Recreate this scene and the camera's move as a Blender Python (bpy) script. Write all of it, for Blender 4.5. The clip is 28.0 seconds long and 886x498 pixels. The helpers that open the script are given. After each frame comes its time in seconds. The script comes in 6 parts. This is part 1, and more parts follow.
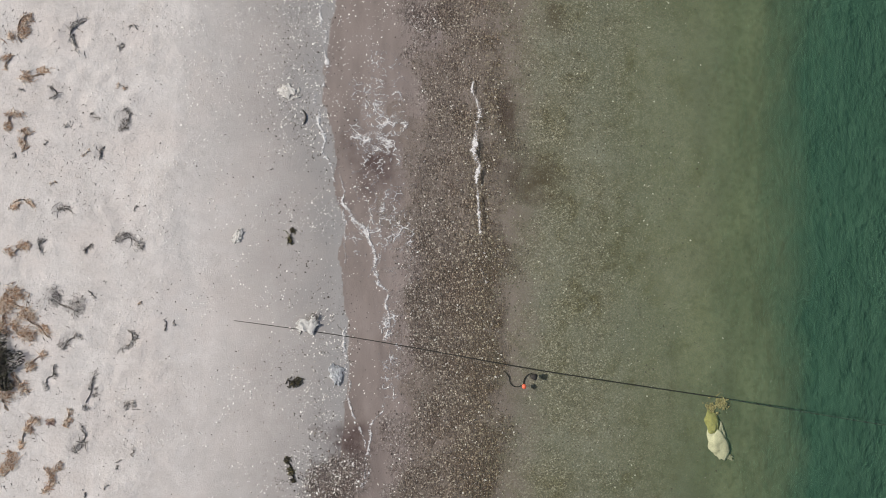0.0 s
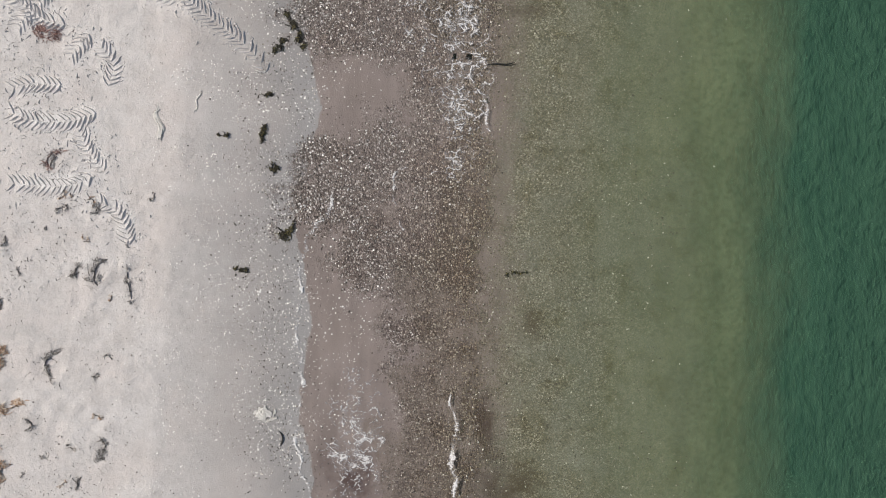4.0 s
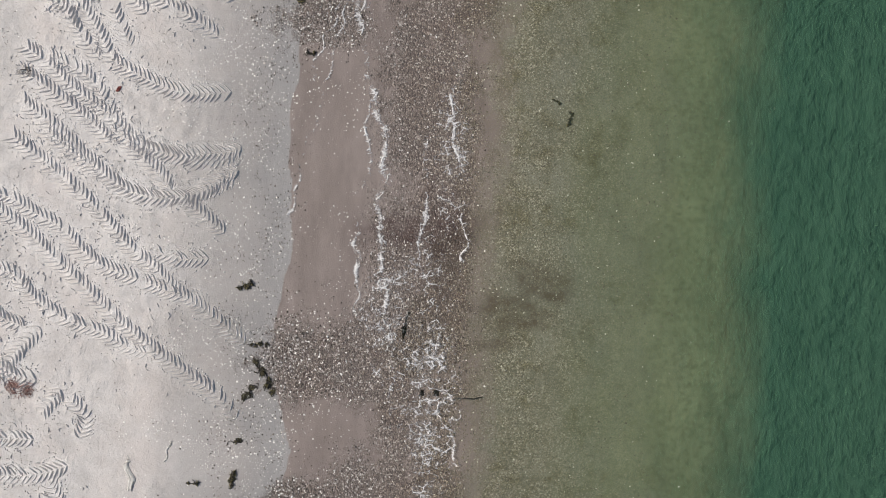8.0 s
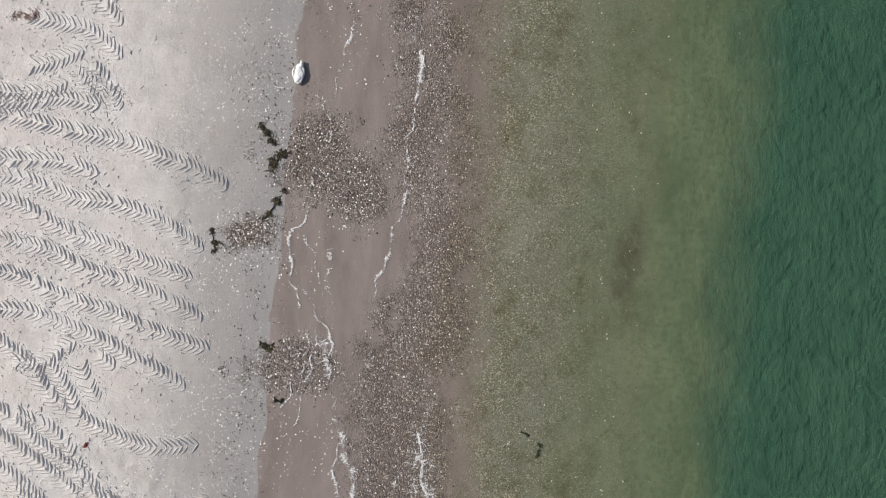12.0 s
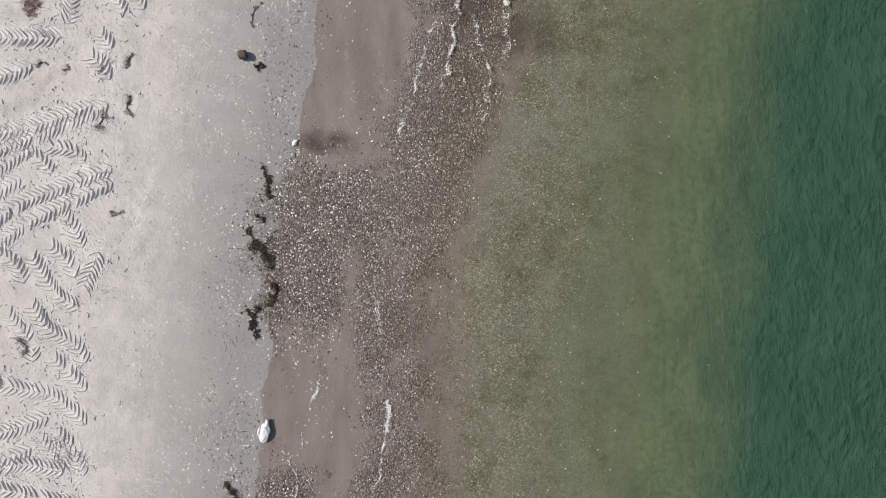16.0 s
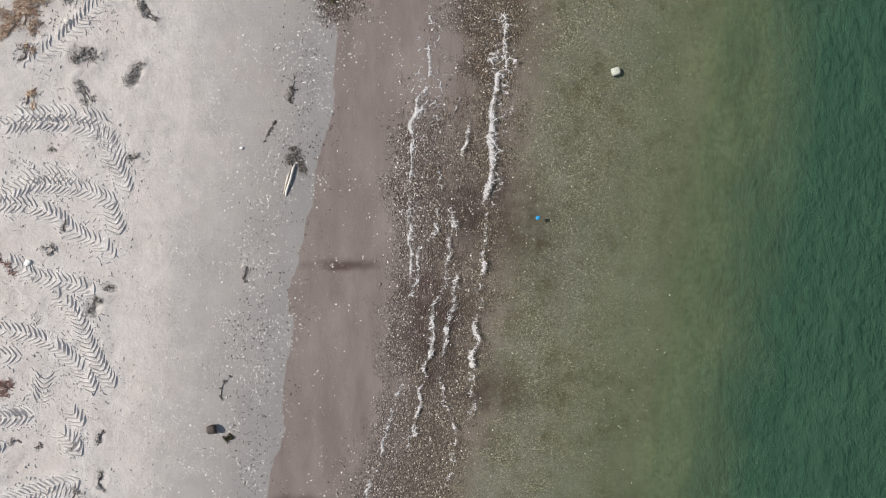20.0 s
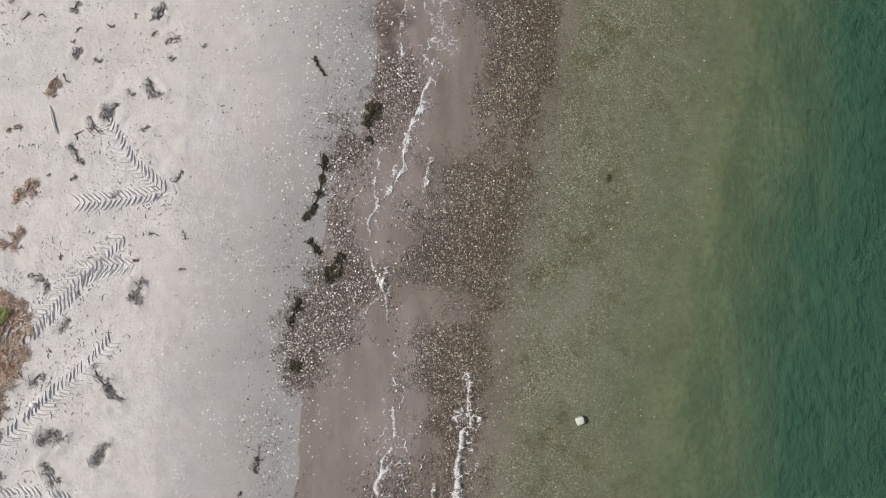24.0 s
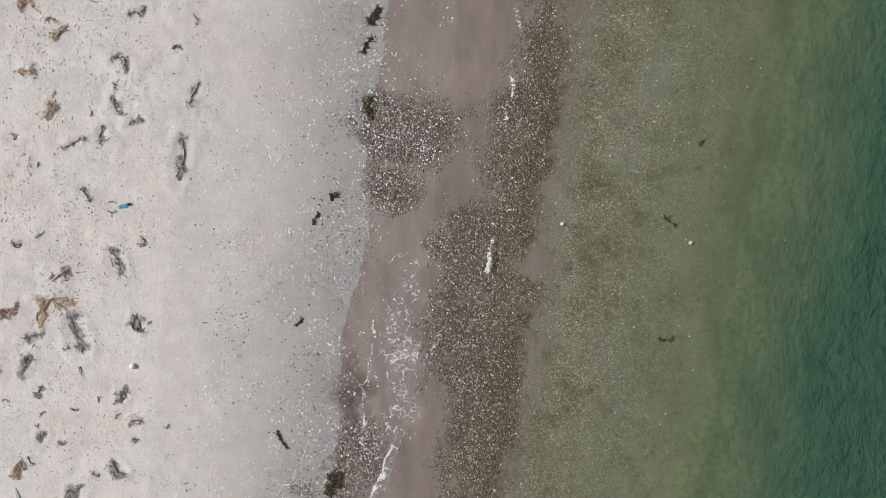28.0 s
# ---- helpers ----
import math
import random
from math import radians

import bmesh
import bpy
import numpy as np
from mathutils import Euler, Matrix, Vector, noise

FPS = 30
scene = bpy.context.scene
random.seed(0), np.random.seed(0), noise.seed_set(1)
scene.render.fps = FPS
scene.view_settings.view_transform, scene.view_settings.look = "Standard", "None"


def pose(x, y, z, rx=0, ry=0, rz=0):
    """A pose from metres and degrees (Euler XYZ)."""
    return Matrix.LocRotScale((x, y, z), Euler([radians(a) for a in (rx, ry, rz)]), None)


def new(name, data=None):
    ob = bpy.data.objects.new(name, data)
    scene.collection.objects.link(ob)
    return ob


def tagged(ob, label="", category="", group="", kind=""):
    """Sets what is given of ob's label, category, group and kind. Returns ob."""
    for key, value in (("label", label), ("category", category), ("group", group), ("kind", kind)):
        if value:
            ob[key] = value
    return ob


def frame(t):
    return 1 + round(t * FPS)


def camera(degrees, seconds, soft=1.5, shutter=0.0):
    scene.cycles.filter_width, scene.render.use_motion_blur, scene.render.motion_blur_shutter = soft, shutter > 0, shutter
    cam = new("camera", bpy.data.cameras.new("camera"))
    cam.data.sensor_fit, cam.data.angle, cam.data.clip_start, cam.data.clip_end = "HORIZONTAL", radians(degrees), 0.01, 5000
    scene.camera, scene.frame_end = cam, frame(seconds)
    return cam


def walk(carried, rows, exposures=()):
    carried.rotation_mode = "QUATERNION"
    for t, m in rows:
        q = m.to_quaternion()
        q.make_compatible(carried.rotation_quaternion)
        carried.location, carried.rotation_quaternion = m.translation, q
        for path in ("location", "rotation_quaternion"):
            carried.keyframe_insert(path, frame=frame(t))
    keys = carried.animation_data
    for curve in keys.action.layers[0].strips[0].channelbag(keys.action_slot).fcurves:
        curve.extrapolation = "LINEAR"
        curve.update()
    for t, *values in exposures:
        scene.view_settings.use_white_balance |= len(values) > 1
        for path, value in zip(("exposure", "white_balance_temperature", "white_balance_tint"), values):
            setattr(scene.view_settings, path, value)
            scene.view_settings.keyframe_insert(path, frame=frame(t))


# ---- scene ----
cam = camera(70.0, 28.0, soft=0.95)
PATH = [
    (0, 0.000, 0.000, 10.925, 0.99, -0.00, 0.15),
    (0.5, 0.031, 0.668, 10.923, 0.66, 0.00, 0.20),
    (1.5, 0.114, 2.030, 10.909, 0.29, 0.00, 0.23),
    (2, 0.158, 2.735, 10.904, 0.17, 0.00, 0.13),
    (2.5, 0.207, 3.459, 10.907, 0.07, 0.00, 0.15),
    (3, 0.261, 4.201, 10.907, -0.09, -0.00, 0.20),
    (3.5, 0.319, 4.946, 10.911, -0.30, -0.00, 0.12),
    (5.5, 0.588, 7.889, 10.993, -0.59, -0.01, -0.01),
    (6, 0.659, 8.611, 11.005, -0.51, -0.01, 0.06),
    (6.5, 0.728, 9.331, 11.024, -0.48, -0.00, 0.03),
    (7, 0.801, 10.057, 11.038, -0.45, -0.00, 0.08),
    (7.5, 0.873, 10.791, 11.045, -0.50, 0.00, 0.04),
    (8, 0.943, 11.521, 11.047, -0.47, -0.01, 0.06),
    (8.5, 1.011, 12.242, 11.046, -0.35, -0.00, 0.19),
    (9, 1.075, 12.958, 11.048, -0.29, -0.00, 0.10),
    (9.5, 1.144, 13.678, 11.060, -0.22, -0.00, -0.02),
    (10, 1.218, 14.402, 11.069, -0.20, -0.00, -0.08),
    (10.5, 1.294, 15.124, 11.078, -0.11, -0.00, -0.08),
    (11, 1.369, 15.863, 11.076, -0.12, -0.00, -0.13),
    (11.5, 1.437, 16.606, 11.061, -0.12, -0.00, -0.05),
    (13.5, 1.729, 19.571, 10.976, -0.18, -0.00, -0.33),
    (14, 1.805, 20.334, 10.973, -0.21, -0.00, -0.27),
    (14.5, 1.876, 21.111, 10.974, -0.27, -0.00, -0.19),
    (15, 1.940, 21.890, 10.979, -0.34, 0.00, -0.16),
    (15.5, 2.014, 22.659, 10.973, -0.37, -0.00, -0.10),
    (16, 2.087, 23.431, 10.965, -0.39, -0.00, -0.09),
    (16.5, 2.157, 24.208, 10.962, -0.40, -0.00, -0.05),
    (17, 2.228, 24.986, 10.969, -0.37, -0.00, 0.07),
    (17.5, 2.297, 25.772, 10.984, -0.39, -0.00, 0.12),
    (18, 2.371, 26.574, 11.002, -0.51, -0.01, 0.10),
    (18.5, 2.443, 27.397, 11.025, -0.72, -0.00, 0.08),
    (19, 2.518, 28.245, 11.044, -1.02, -0.01, 0.18),
    (19.5, 2.594, 29.106, 11.057, -1.38, -0.01, 0.19),
    (20, 2.670, 29.953, 11.066, -1.63, 0.02, 0.27),
    (20.5, 2.740, 30.757, 11.068, -1.74, 0.02, 0.23),
    (21, 2.807, 31.513, 11.071, -1.55, -0.01, 0.23),
    (21.5, 2.883, 32.244, 11.074, -1.40, -0.01, -0.10),
    (23.5, 3.214, 35.093, 11.056, -0.04, -0.00, -0.58),
    (24, 3.300, 35.851, 11.058, 0.11, 0.00, -0.58),
    (24.5, 3.389, 36.629, 11.063, 0.15, 0.00, -0.63),
    (25, 3.481, 37.419, 11.058, 0.18, 0.00, -0.62),
    (25.5, 3.572, 38.234, 11.058, 0.02, 0.00, -0.72),
    (26, 3.666, 39.081, 11.061, -0.22, -0.00, -0.69),
    (26.5, 3.754, 39.974, 11.057, -0.65, 0.00, -0.59),
    (27, 3.843, 40.906, 11.047, -1.25, 0.02, -0.41),
    (27.5, 3.921, 41.860, 11.031, -1.95, 0.03, -0.22),
    (28, 3.991, 42.828, 11.019, -2.74, -0.03, 0.06),
]
walk(cam, [(t, pose(*row)) for t, *row in PATH], [(0, 0.39, 6680, 8.5), (28, 0.39, 6680, 8.5)])

# ---- light ----
SUN_ELEV, SUN_AZ = 46.0, 168.0  # the sun stands to the landward side; degrees, azimuth counted from +x towards +y
world = bpy.data.worlds.new("sky")
scene.world = world
world.use_nodes = True
wn = world.node_tree.nodes
sky = wn.new("ShaderNodeTexSky")
sky.sky_type, sky.sun_disc = "NISHITA", False
sky.dust_density, sky.ozone_density = 2.5, 0.5
sky.sun_elevation, sky.sun_rotation = radians(SUN_ELEV), radians(90 - SUN_AZ)
wn["Background"].inputs["Strength"].default_value = 0.07
world.node_tree.links.new(sky.outputs[0], wn["Background"].inputs["Color"])
sun_data = bpy.data.lights.new("sun", "SUN")
sun_data.energy, sun_data.angle, sun_data.color = 2.85, radians(0.8), (1.0, 0.955, 0.90)
sun = new("sun", sun_data)
sun_dir = Vector((math.cos(radians(SUN_ELEV)) * math.cos(radians(SUN_AZ)), math.cos(radians(SUN_ELEV)) * math.sin(radians(SUN_AZ)), math.sin(radians(SUN_ELEV))))
sun.matrix_world = Matrix.Translation(sun_dir * 60) @ sun_dir.to_track_quat("Z", "Y").to_matrix().to_4x4()


# ---- materials ----
class Nodes:
    """A short way to write node trees."""

    def __init__(self, name):
        self.mat = bpy.data.materials.new(name)
        self.mat.use_nodes = True
        self.tree = self.mat.node_tree
        self.tree.nodes.clear()
        self.out = self.add("OutputMaterial")

    def add(self, kind, **values):
        node = self.tree.nodes.new("ShaderNode" + kind)
        for key, value in values.items():
            node.inputs[key.replace("_", " ")].default_value = value
        return node

    def link(self, a, b):
        self.tree.links.new(a, b)

    def put(self, socket, value):
        if isinstance(value, (int, float, tuple)):
            socket.default_value = value
        else:
            self.link(value, socket)

    def attr(self, name):
        node = self.add("Attribute")
        node.attribute_name = name
        return node.outputs["Fac"]

    def place(self, scale=(1, 1, 1)):
        node = self.add("Mapping")
        self.link(self.add("NewGeometry").outputs["Position"], node.inputs["Vector"])
        node.inputs["Scale"].default_value = scale
        return node.outputs[0]

    def noise(self, scale, detail=3.0, rough=0.6, vector=None, distort=0.0):
        node = self.add("TexNoise", Scale=scale, Detail=detail, Roughness=rough, Distortion=distort)
        self.link(vector or self.place(), node.inputs["Vector"])
        return node.outputs["Fac"]

    def cells(self, scale, feature="F1", vector=None, rand=1.0):
        node = self.add("TexVoronoi", Scale=scale, Randomness=rand)
        node.feature = feature
        self.link(vector or self.place(), node.inputs["Vector"])
        return node

    def math(self, op, a, b=0.0, clamp=False):
        node = self.add("Math")
        node.operation, node.use_clamp = op, clamp
        self.put(node.inputs[0], a), self.put(node.inputs[1], b)
        return node.outputs[0]

    def ramp(self, value, *stops):
        node = self.add("ValToRGB")
        band = node.color_ramp
        while len(band.elements) < len(stops):
            band.elements.new(0.5)
        for e, (at, c) in zip(band.elements, stops):
            e.position, e.color = at, (c, c, c, 1) if isinstance(c, (int, float)) else (*c, 1)
        self.link(value, node.inputs[0])
        return node.outputs[0]

    def mix(self, fac, a, b, blend="MIX"):
        node = self.add("Mix")
        node.data_type, node.blend_type = "RGBA", blend
        self.put(node.inputs[0], fac)
        for socket, value in ((node.inputs[6], a), (node.inputs[7], b)):
            self.put(socket, (*value, 1) if isinstance(value, tuple) else value)
        return node.outputs[2]

    def bump(self, height, distance, strength=1.0, normal=None):
        node = self.add("Bump", Strength=strength, Distance=distance)
        self.link(height, node.inputs["Height"])
        if normal:
            self.link(normal, node.inputs["Normal"])
        return node.outputs[0]

    def finish(self, color, rough=0.8, normal=None, metal=0.0, specular=0.5):
        bsdf = self.add("BsdfPrincipled", Metallic=metal)
        bsdf.inputs["Specular IOR Level"].default_value = specular
        self.put(bsdf.inputs["Base Color"], (*color, 1) if isinstance(color, tuple) else color)
        self.put(bsdf.inputs["Roughness"], rough)
        if normal:
            self.link(normal, bsdf.inputs["Normal"])
        self.link(bsdf.outputs[0], self.out.inputs["Surface"])
        return self.mat


def plain(name, color, rough=0.7, spread=0.25, scale=25.0, metal=0.0, bump=0.002, specular=0.5):
    """A surface of one main colour with grain and stains."""
    n = Nodes(name)
    fine, broad = n.noise(scale, 4), n.noise(scale * 0.13, 2)
    dark = tuple(c * (1 - spread) for c in color)
    light = tuple(min(1, c * (1 + spread)) for c in color)
    c = n.mix(n.ramp(n.math("ADD", n.math("MULTIPLY", fine, 0.6), n.math("MULTIPLY", broad, 0.4)), (0.3, 0.0), (0.7, 1.0)), dark, light)
    return n.finish(c, rough, n.bump(fine, bump) if bump else None, metal, specular)


def islands(name, stops, rough=0.6, spread=0.0, specular=0.4):
    """Loose pieces, each with a colour of its own."""
    n = Nodes(name)
    r = n.add("NewGeometry").outputs["Random Per Island"]
    c = n.ramp(r, *stops)
    grain = n.noise(90.0, 3)
    c = n.mix(n.math("MULTIPLY", grain, 0.25), c, (0.25, 0.22, 0.19), "MIX")
    return n.finish(c, rough, n.bump(grain, 0.003), 0.0, specular)


def ground_material():
    n = Nodes("beach_sand")
    wet, peb, dark_patch, sea, dry = n.attr("wet"), n.attr("peb"), n.attr("dark_patch"), n.attr("sea"), n.attr("rough_sand")
    seaward, churned = n.attr("seaward"), n.attr("churned")
    broad, mid, fine = n.noise(0.55, 3), n.noise(4.0, 4), n.noise(70.0, 3)
    streak = n.noise(3.2, 4, 0.6, n.place((1.0, 0.30, 1.0)))
    # dry sand, pale grey with a warm cast
    bands = n.noise(0.75, 4, 0.6, n.place((1.0, 0.22, 1.0)))
    sand = n.mix(n.ramp(bands, (0.36, 0.0), (0.62, 1.0)), (0.462, 0.442, 0.430), (0.540, 0.496, 0.472))
    sand = n.mix(n.math("MULTIPLY", n.ramp(broad, (0.42, 0.0), (0.62, 1.0)), 0.5), sand, (0.510, 0.494, 0.486))
    sand = n.mix(n.math("MULTIPLY", n.ramp(mid, (0.42, 0.0), (0.68, 1.0)), 0.5), sand, (0.65, 0.62, 0.605))
    # dark mottle, strongest on rough dry sand: small shadows painted as colour
    sand = n.mix(n.math("MULTIPLY", n.ramp(n.noise(28.0, 5, 0.7), (0.38, 1.0), (0.50, 0.0)), n.math("ADD", 0.05, n.math("MULTIPLY", dry, 0.20))), sand, (0.28, 0.255, 0.24))
    sand = n.mix(n.math("MULTIPLY", n.ramp(fine, (0.35, 1.0), (0.6, 0.0)), 0.28), sand, (0.31, 0.28, 0.265))
    sand = n.mix(n.math("MULTIPLY", dry, n.ramp(n.noise(2.6, 5, 0.65), (0.42, 0.0), (0.62, 0.40))), sand, (0.66, 0.632, 0.615))
    sand = n.mix(n.math("MULTIPLY", n.ramp(n.noise(1.3, 3, 0.55), (0.50, 0.0), (0.64, 1.0)), 0.35), sand, (0.520, 0.462, 0.434))
    # sand turned up by wheels: paler, crumbly
    crumbs = n.noise(34.0, 5, 0.75)
    sand = n.mix(n.math("MULTIPLY", churned, n.ramp(n.noise(5.0, 5, 0.7), (0.34, 0.10), (0.58, 0.9))), sand, (0.72, 0.695, 0.68))
    # hollows between the crumbs painted dark, shade added to the relief
    sand = n.mix(n.math("MULTIPLY", churned, n.ramp(crumbs, (0.34, 0.5), (0.46, 0.0))), sand, (0.26, 0.24, 0.225))
    # damp then wet sand
    damp = n.mix(n.ramp(streak, (0.35, 0.0), (0.65, 1.0)), (0.268, 0.252, 0.243), (0.334, 0.314, 0.302))
    damp = n.mix(n.math("MULTIPLY", n.ramp(fine, (0.35, 1.0), (0.55, 0.0)), 0.25), damp, (0.22, 0.20, 0.19))
    # sky reflected at the wet edge, tinted blue-grey into the damp colour
    damp = n.mix(n.ramp(wet, (0.48, 0.0), (0.70, 0.45)), damp, (0.300, 0.300, 0.302))
    soaked = n.mix(n.ramp(streak, (0.32, 0.0), (0.68, 1.0)), (0.186, 0.152, 0.138), (0.268, 0.225, 0.206))
    soaked = n.mix(n.math("MULTIPLY", n.ramp(n.noise(1.5, 3), (0.45, 0.0), (0.65, 1.0)), 0.5), soaked, (0.232, 0.192, 0.172))
    c = n.mix(n.ramp(n.math("ADD", wet, n.math("MULTIPLY", n.math("SUBTRACT", streak, 0.5), 0.3)), (0.05, 0.0), (0.60, 1.0)), sand, damp)
    c = n.mix(n.ramp(wet, (0.725, 0.0), (0.775, 1.0)), c, soaked)
    # small shingle, each cell a stone of its own colour
    shingle, grit = n.cells(40.0), n.cells(75.0)
    stones = ((0.0, (0.028, 0.021, 0.018)), (0.32, (0.085, 0.064, 0.054)), (0.62, (0.185, 0.142, 0.122)), (0.85, (0.37, 0.32, 0.285)), (0.95, (0.88, 0.85, 0.80)))
    stone = n.mix(0.3, n.ramp(n.cells_grey(shingle), *stones), n.ramp(n.cells_grey(grit), *stones))
    gap = n.ramp(shingle.outputs["Distance"], (0.25, 0.0), (0.60, 1.0))
    # shade in the gaps between stones, darkened into the colour
    stone = n.mix(n.math("MULTIPLY", gap, 0.55), stone, (0.040, 0.030, 0.025))
    stone = n.mix(n.ramp(n.noise(1.1, 4, 0.6), (0.46, 0.0), (0.62, 0.55)), stone, n.mix(1.0, stone, (0.62, 0.50, 0.42), "MULTIPLY"))
    stone = n.mix(n.math("MULTIPLY", seaward, 0.85), stone, n.mix(1.0, stone, (1.00, 0.90, 0.66), "MULTIPLY"))
    stone = n.mix(n.ramp(seaward, (0.70, 0.0), (0.97, 0.6)), stone, n.mix(1.0, stone, (0.55, 0.50, 0.44), "MULTIPLY"))
    # sheen of the sky on the water film, mixed into the stone colour
    stone = n.mix(n.math("MULTIPLY", n.attr("sky_sheen"), 0.12), stone, (0.30, 0.265, 0.245))
    ragged = n.math("ADD", n.math("MULTIPLY", n.noise(13.0, 5, 0.75), 0.6), n.math("MULTIPLY", n.noise(2.3, 4, 0.6), 0.4))
    cover = n.math("ADD", peb, n.math("MULTIPLY", n.math("SUBTRACT", ragged, 0.5), 2.6))
    cover = n.math("MULTIPLY", n.ramp(cover, (0.30, 0.0), (0.80, 1.0)), 0.88)
    c = n.mix(cover, c, stone)
    # sea bed: brown-green shingle, green algae, dark weed in the deep
    bed = n.mix(n.ramp(n.noise(0.9, 4, 0.65, n.place((1.0, 0.7, 1.0))), (0.38, 0.0), (0.62, 1.0)), (0.200, 0.187, 0.140), (0.318, 0.302, 0.242))
    bed = n.mix(n.math("MULTIPLY", n.ramp(n.noise(5.0, 6, 0.75), (0.44, 0.0), (0.58, 1.0)), 0.75), bed, (0.128, 0.122, 0.080))
    bed = n.mix(n.math("MULTIPLY", n.ramp(n.noise(30.0, 4, 0.7), (0.52, 0.0), (0.62, 1.0)), 0.35), bed, (0.100, 0.092, 0.070))
    flecks = n.ramp(n.cells_grey(n.cells(62.0)), (0.80, 0.0), (1.0, 1.0))
    bed = n.mix(n.math("MULTIPLY", n.math("MULTIPLY", flecks, 0.5), n.ramp(n.noise(2.0, 3), (0.4, 0.25), (0.6, 1.0))), bed, (0.52, 0.47, 0.38))
    tones = ((0.0, (0.060, 0.052, 0.036)), (0.40, (0.165, 0.150, 0.105)), (0.80, (0.30, 0.276, 0.205)), (0.96, (0.66, 0.62, 0.52)))
    gravel = n.mix(0.35, n.ramp(n.cells_grey(n.cells(48.0)), *tones), n.ramp(n.cells_grey(n.cells(85.0)), *tones))
    bed = n.mix(n.ramp(n.noise(0.7, 3, 0.6, n.place((1.2, 0.6, 1.0))), (0.40, 0.0), (0.58, 0.75)), bed, (0.228, 0.228, 0.200))
    bed = n.mix(n.math("MULTIPLY", n.ramp(n.noise(22.0, 5, 0.75), (0.44, 0.0), (0.60, 1.0)), 0.62), bed, (0.100, 0.094, 0.064))
    bed = n.mix(n.math("MULTIPLY", n.ramp(n.noise(17.0, 5, 0.75), (0.53, 0.0), (0.66, 1.0)), 0.45), bed, (0.37, 0.35, 0.29))
    blotch = n.noise(1.7, 6, 0.72)
    thin = n.math("MULTIPLY", n.ramp(sea, (0.15, 1.0), (0.85, 0.15)), n.ramp(n.noise(1.8, 4, 0.65), (0.35, 0.35), (0.60, 0.9)))
    bed = n.mix(thin, bed, gravel)
    bed = n.mix(n.ramp(blotch, (0.50, 0.0), (0.66, 0.70)), bed, n.mix(1.0, bed, (0.52, 0.47, 0.30), "MULTIPLY"))
    bed = n.mix(n.ramp(n.noise(0.8, 5, 0.65), (0.50, 0.0), (0.66, 0.45)), bed, (0.30, 0.292, 0.25))
    bed = n.mix(n.math("MULTIPLY", n.ramp(n.noise(45.0, 3, 0.6), (0.55, 0.0), (0.66, 1.0)), 0.5), bed, (0.07, 0.064, 0.048))
    weedy = n.mix(n.ramp(n.noise(1.4, 4, 0.6, n.place((1.0, 0.45, 1.0))), (0.35, 0.0), (0.68, 1.0)), (0.140, 0.156, 0.092), (0.235, 0.250, 0.150))
    weedy = n.mix(n.math("MULTIPLY", n.ramp(n.noise(9.0, 6, 0.75), (0.45, 0.0), (0.62, 1.0)), 0.55), weedy, (0.100, 0.120, 0.062))
    deep = n.mix(n.ramp(n.noise(1.1, 5, 0.65, n.place((1.0, 0.6, 1.0))), (0.3, 0.0), (0.7, 1.0)), (0.015, 0.059, 0.040), (0.043, 0.112, 0.074))
    edge = n.math("ADD", sea, n.math("MULTIPLY", n.math("SUBTRACT", n.noise(0.9, 4, 0.6, n.place((1.0, 0.4, 1.0))), 0.5), 0.30))
    shore = n.math("ADD", sea, n.math("MULTIPLY", n.math("SUBTRACT", n.noise(4.0, 6, 0.75), 0.5), 0.36))
    c = n.mix(n.ramp(shore, (0.0, 0.0), (0.14, 1.0)), c, bed)
    c = n.mix(n.ramp(n.math("MULTIPLY", edge, 0.5), (0.15, 0.0), (0.42, 1.0)), c, weedy)
    c = n.mix(n.ramp(n.math("MULTIPLY", edge, 0.5), (0.455, 0.0), (0.56, 1.0)), c, deep)
    # dark brown patches, broken up by noise
    c = n.mix(n.math("MULTIPLY", dark_patch, n.math("MULTIPLY", n.ramp(n.noise(3.0, 5, 0.7), (0.30, 0.15), (0.60, 1.0)), 0.88)), c, n.mix(n.ramp(sea, (0.0, 0.0), (0.08, 1.0)), (0.062, 0.036, 0.032), (0.092, 0.070, 0.046)))
    relief = n.math("ADD", n.math("MULTIPLY", fine, 0.25), n.math("MULTIPLY", n.noise(16.0, 5, 0.65), n.math("ADD", 0.15, n.math("MULTIPLY", dry, 0.75))))
    relief = n.math("ADD", relief, n.math("MULTIPLY", n.math("SUBTRACT", 1.0, shingle.outputs["Distance"]), n.math("MULTIPLY", cover, 0.9)))
    relief = n.math("ADD", relief, n.math("MULTIPLY", crumbs, n.math("MULTIPLY", churned, 1.1)))
    rough = n.mix(n.ramp(wet, (0.72, 0.0), (0.85, 1.0)), (0.92, 0.92, 0.92), (0.42, 0.42, 0.42))
    return n.finish(c, rough, n.bump(relief, 0.022, 0.8), 0.0, 0.35)


def grey_of(n, node):
    sep = n.add("SeparateColor")
    n.link(node.outputs["Color"], sep.inputs[0])
    return sep.outputs[0]


Nodes.cells_grey = grey_of


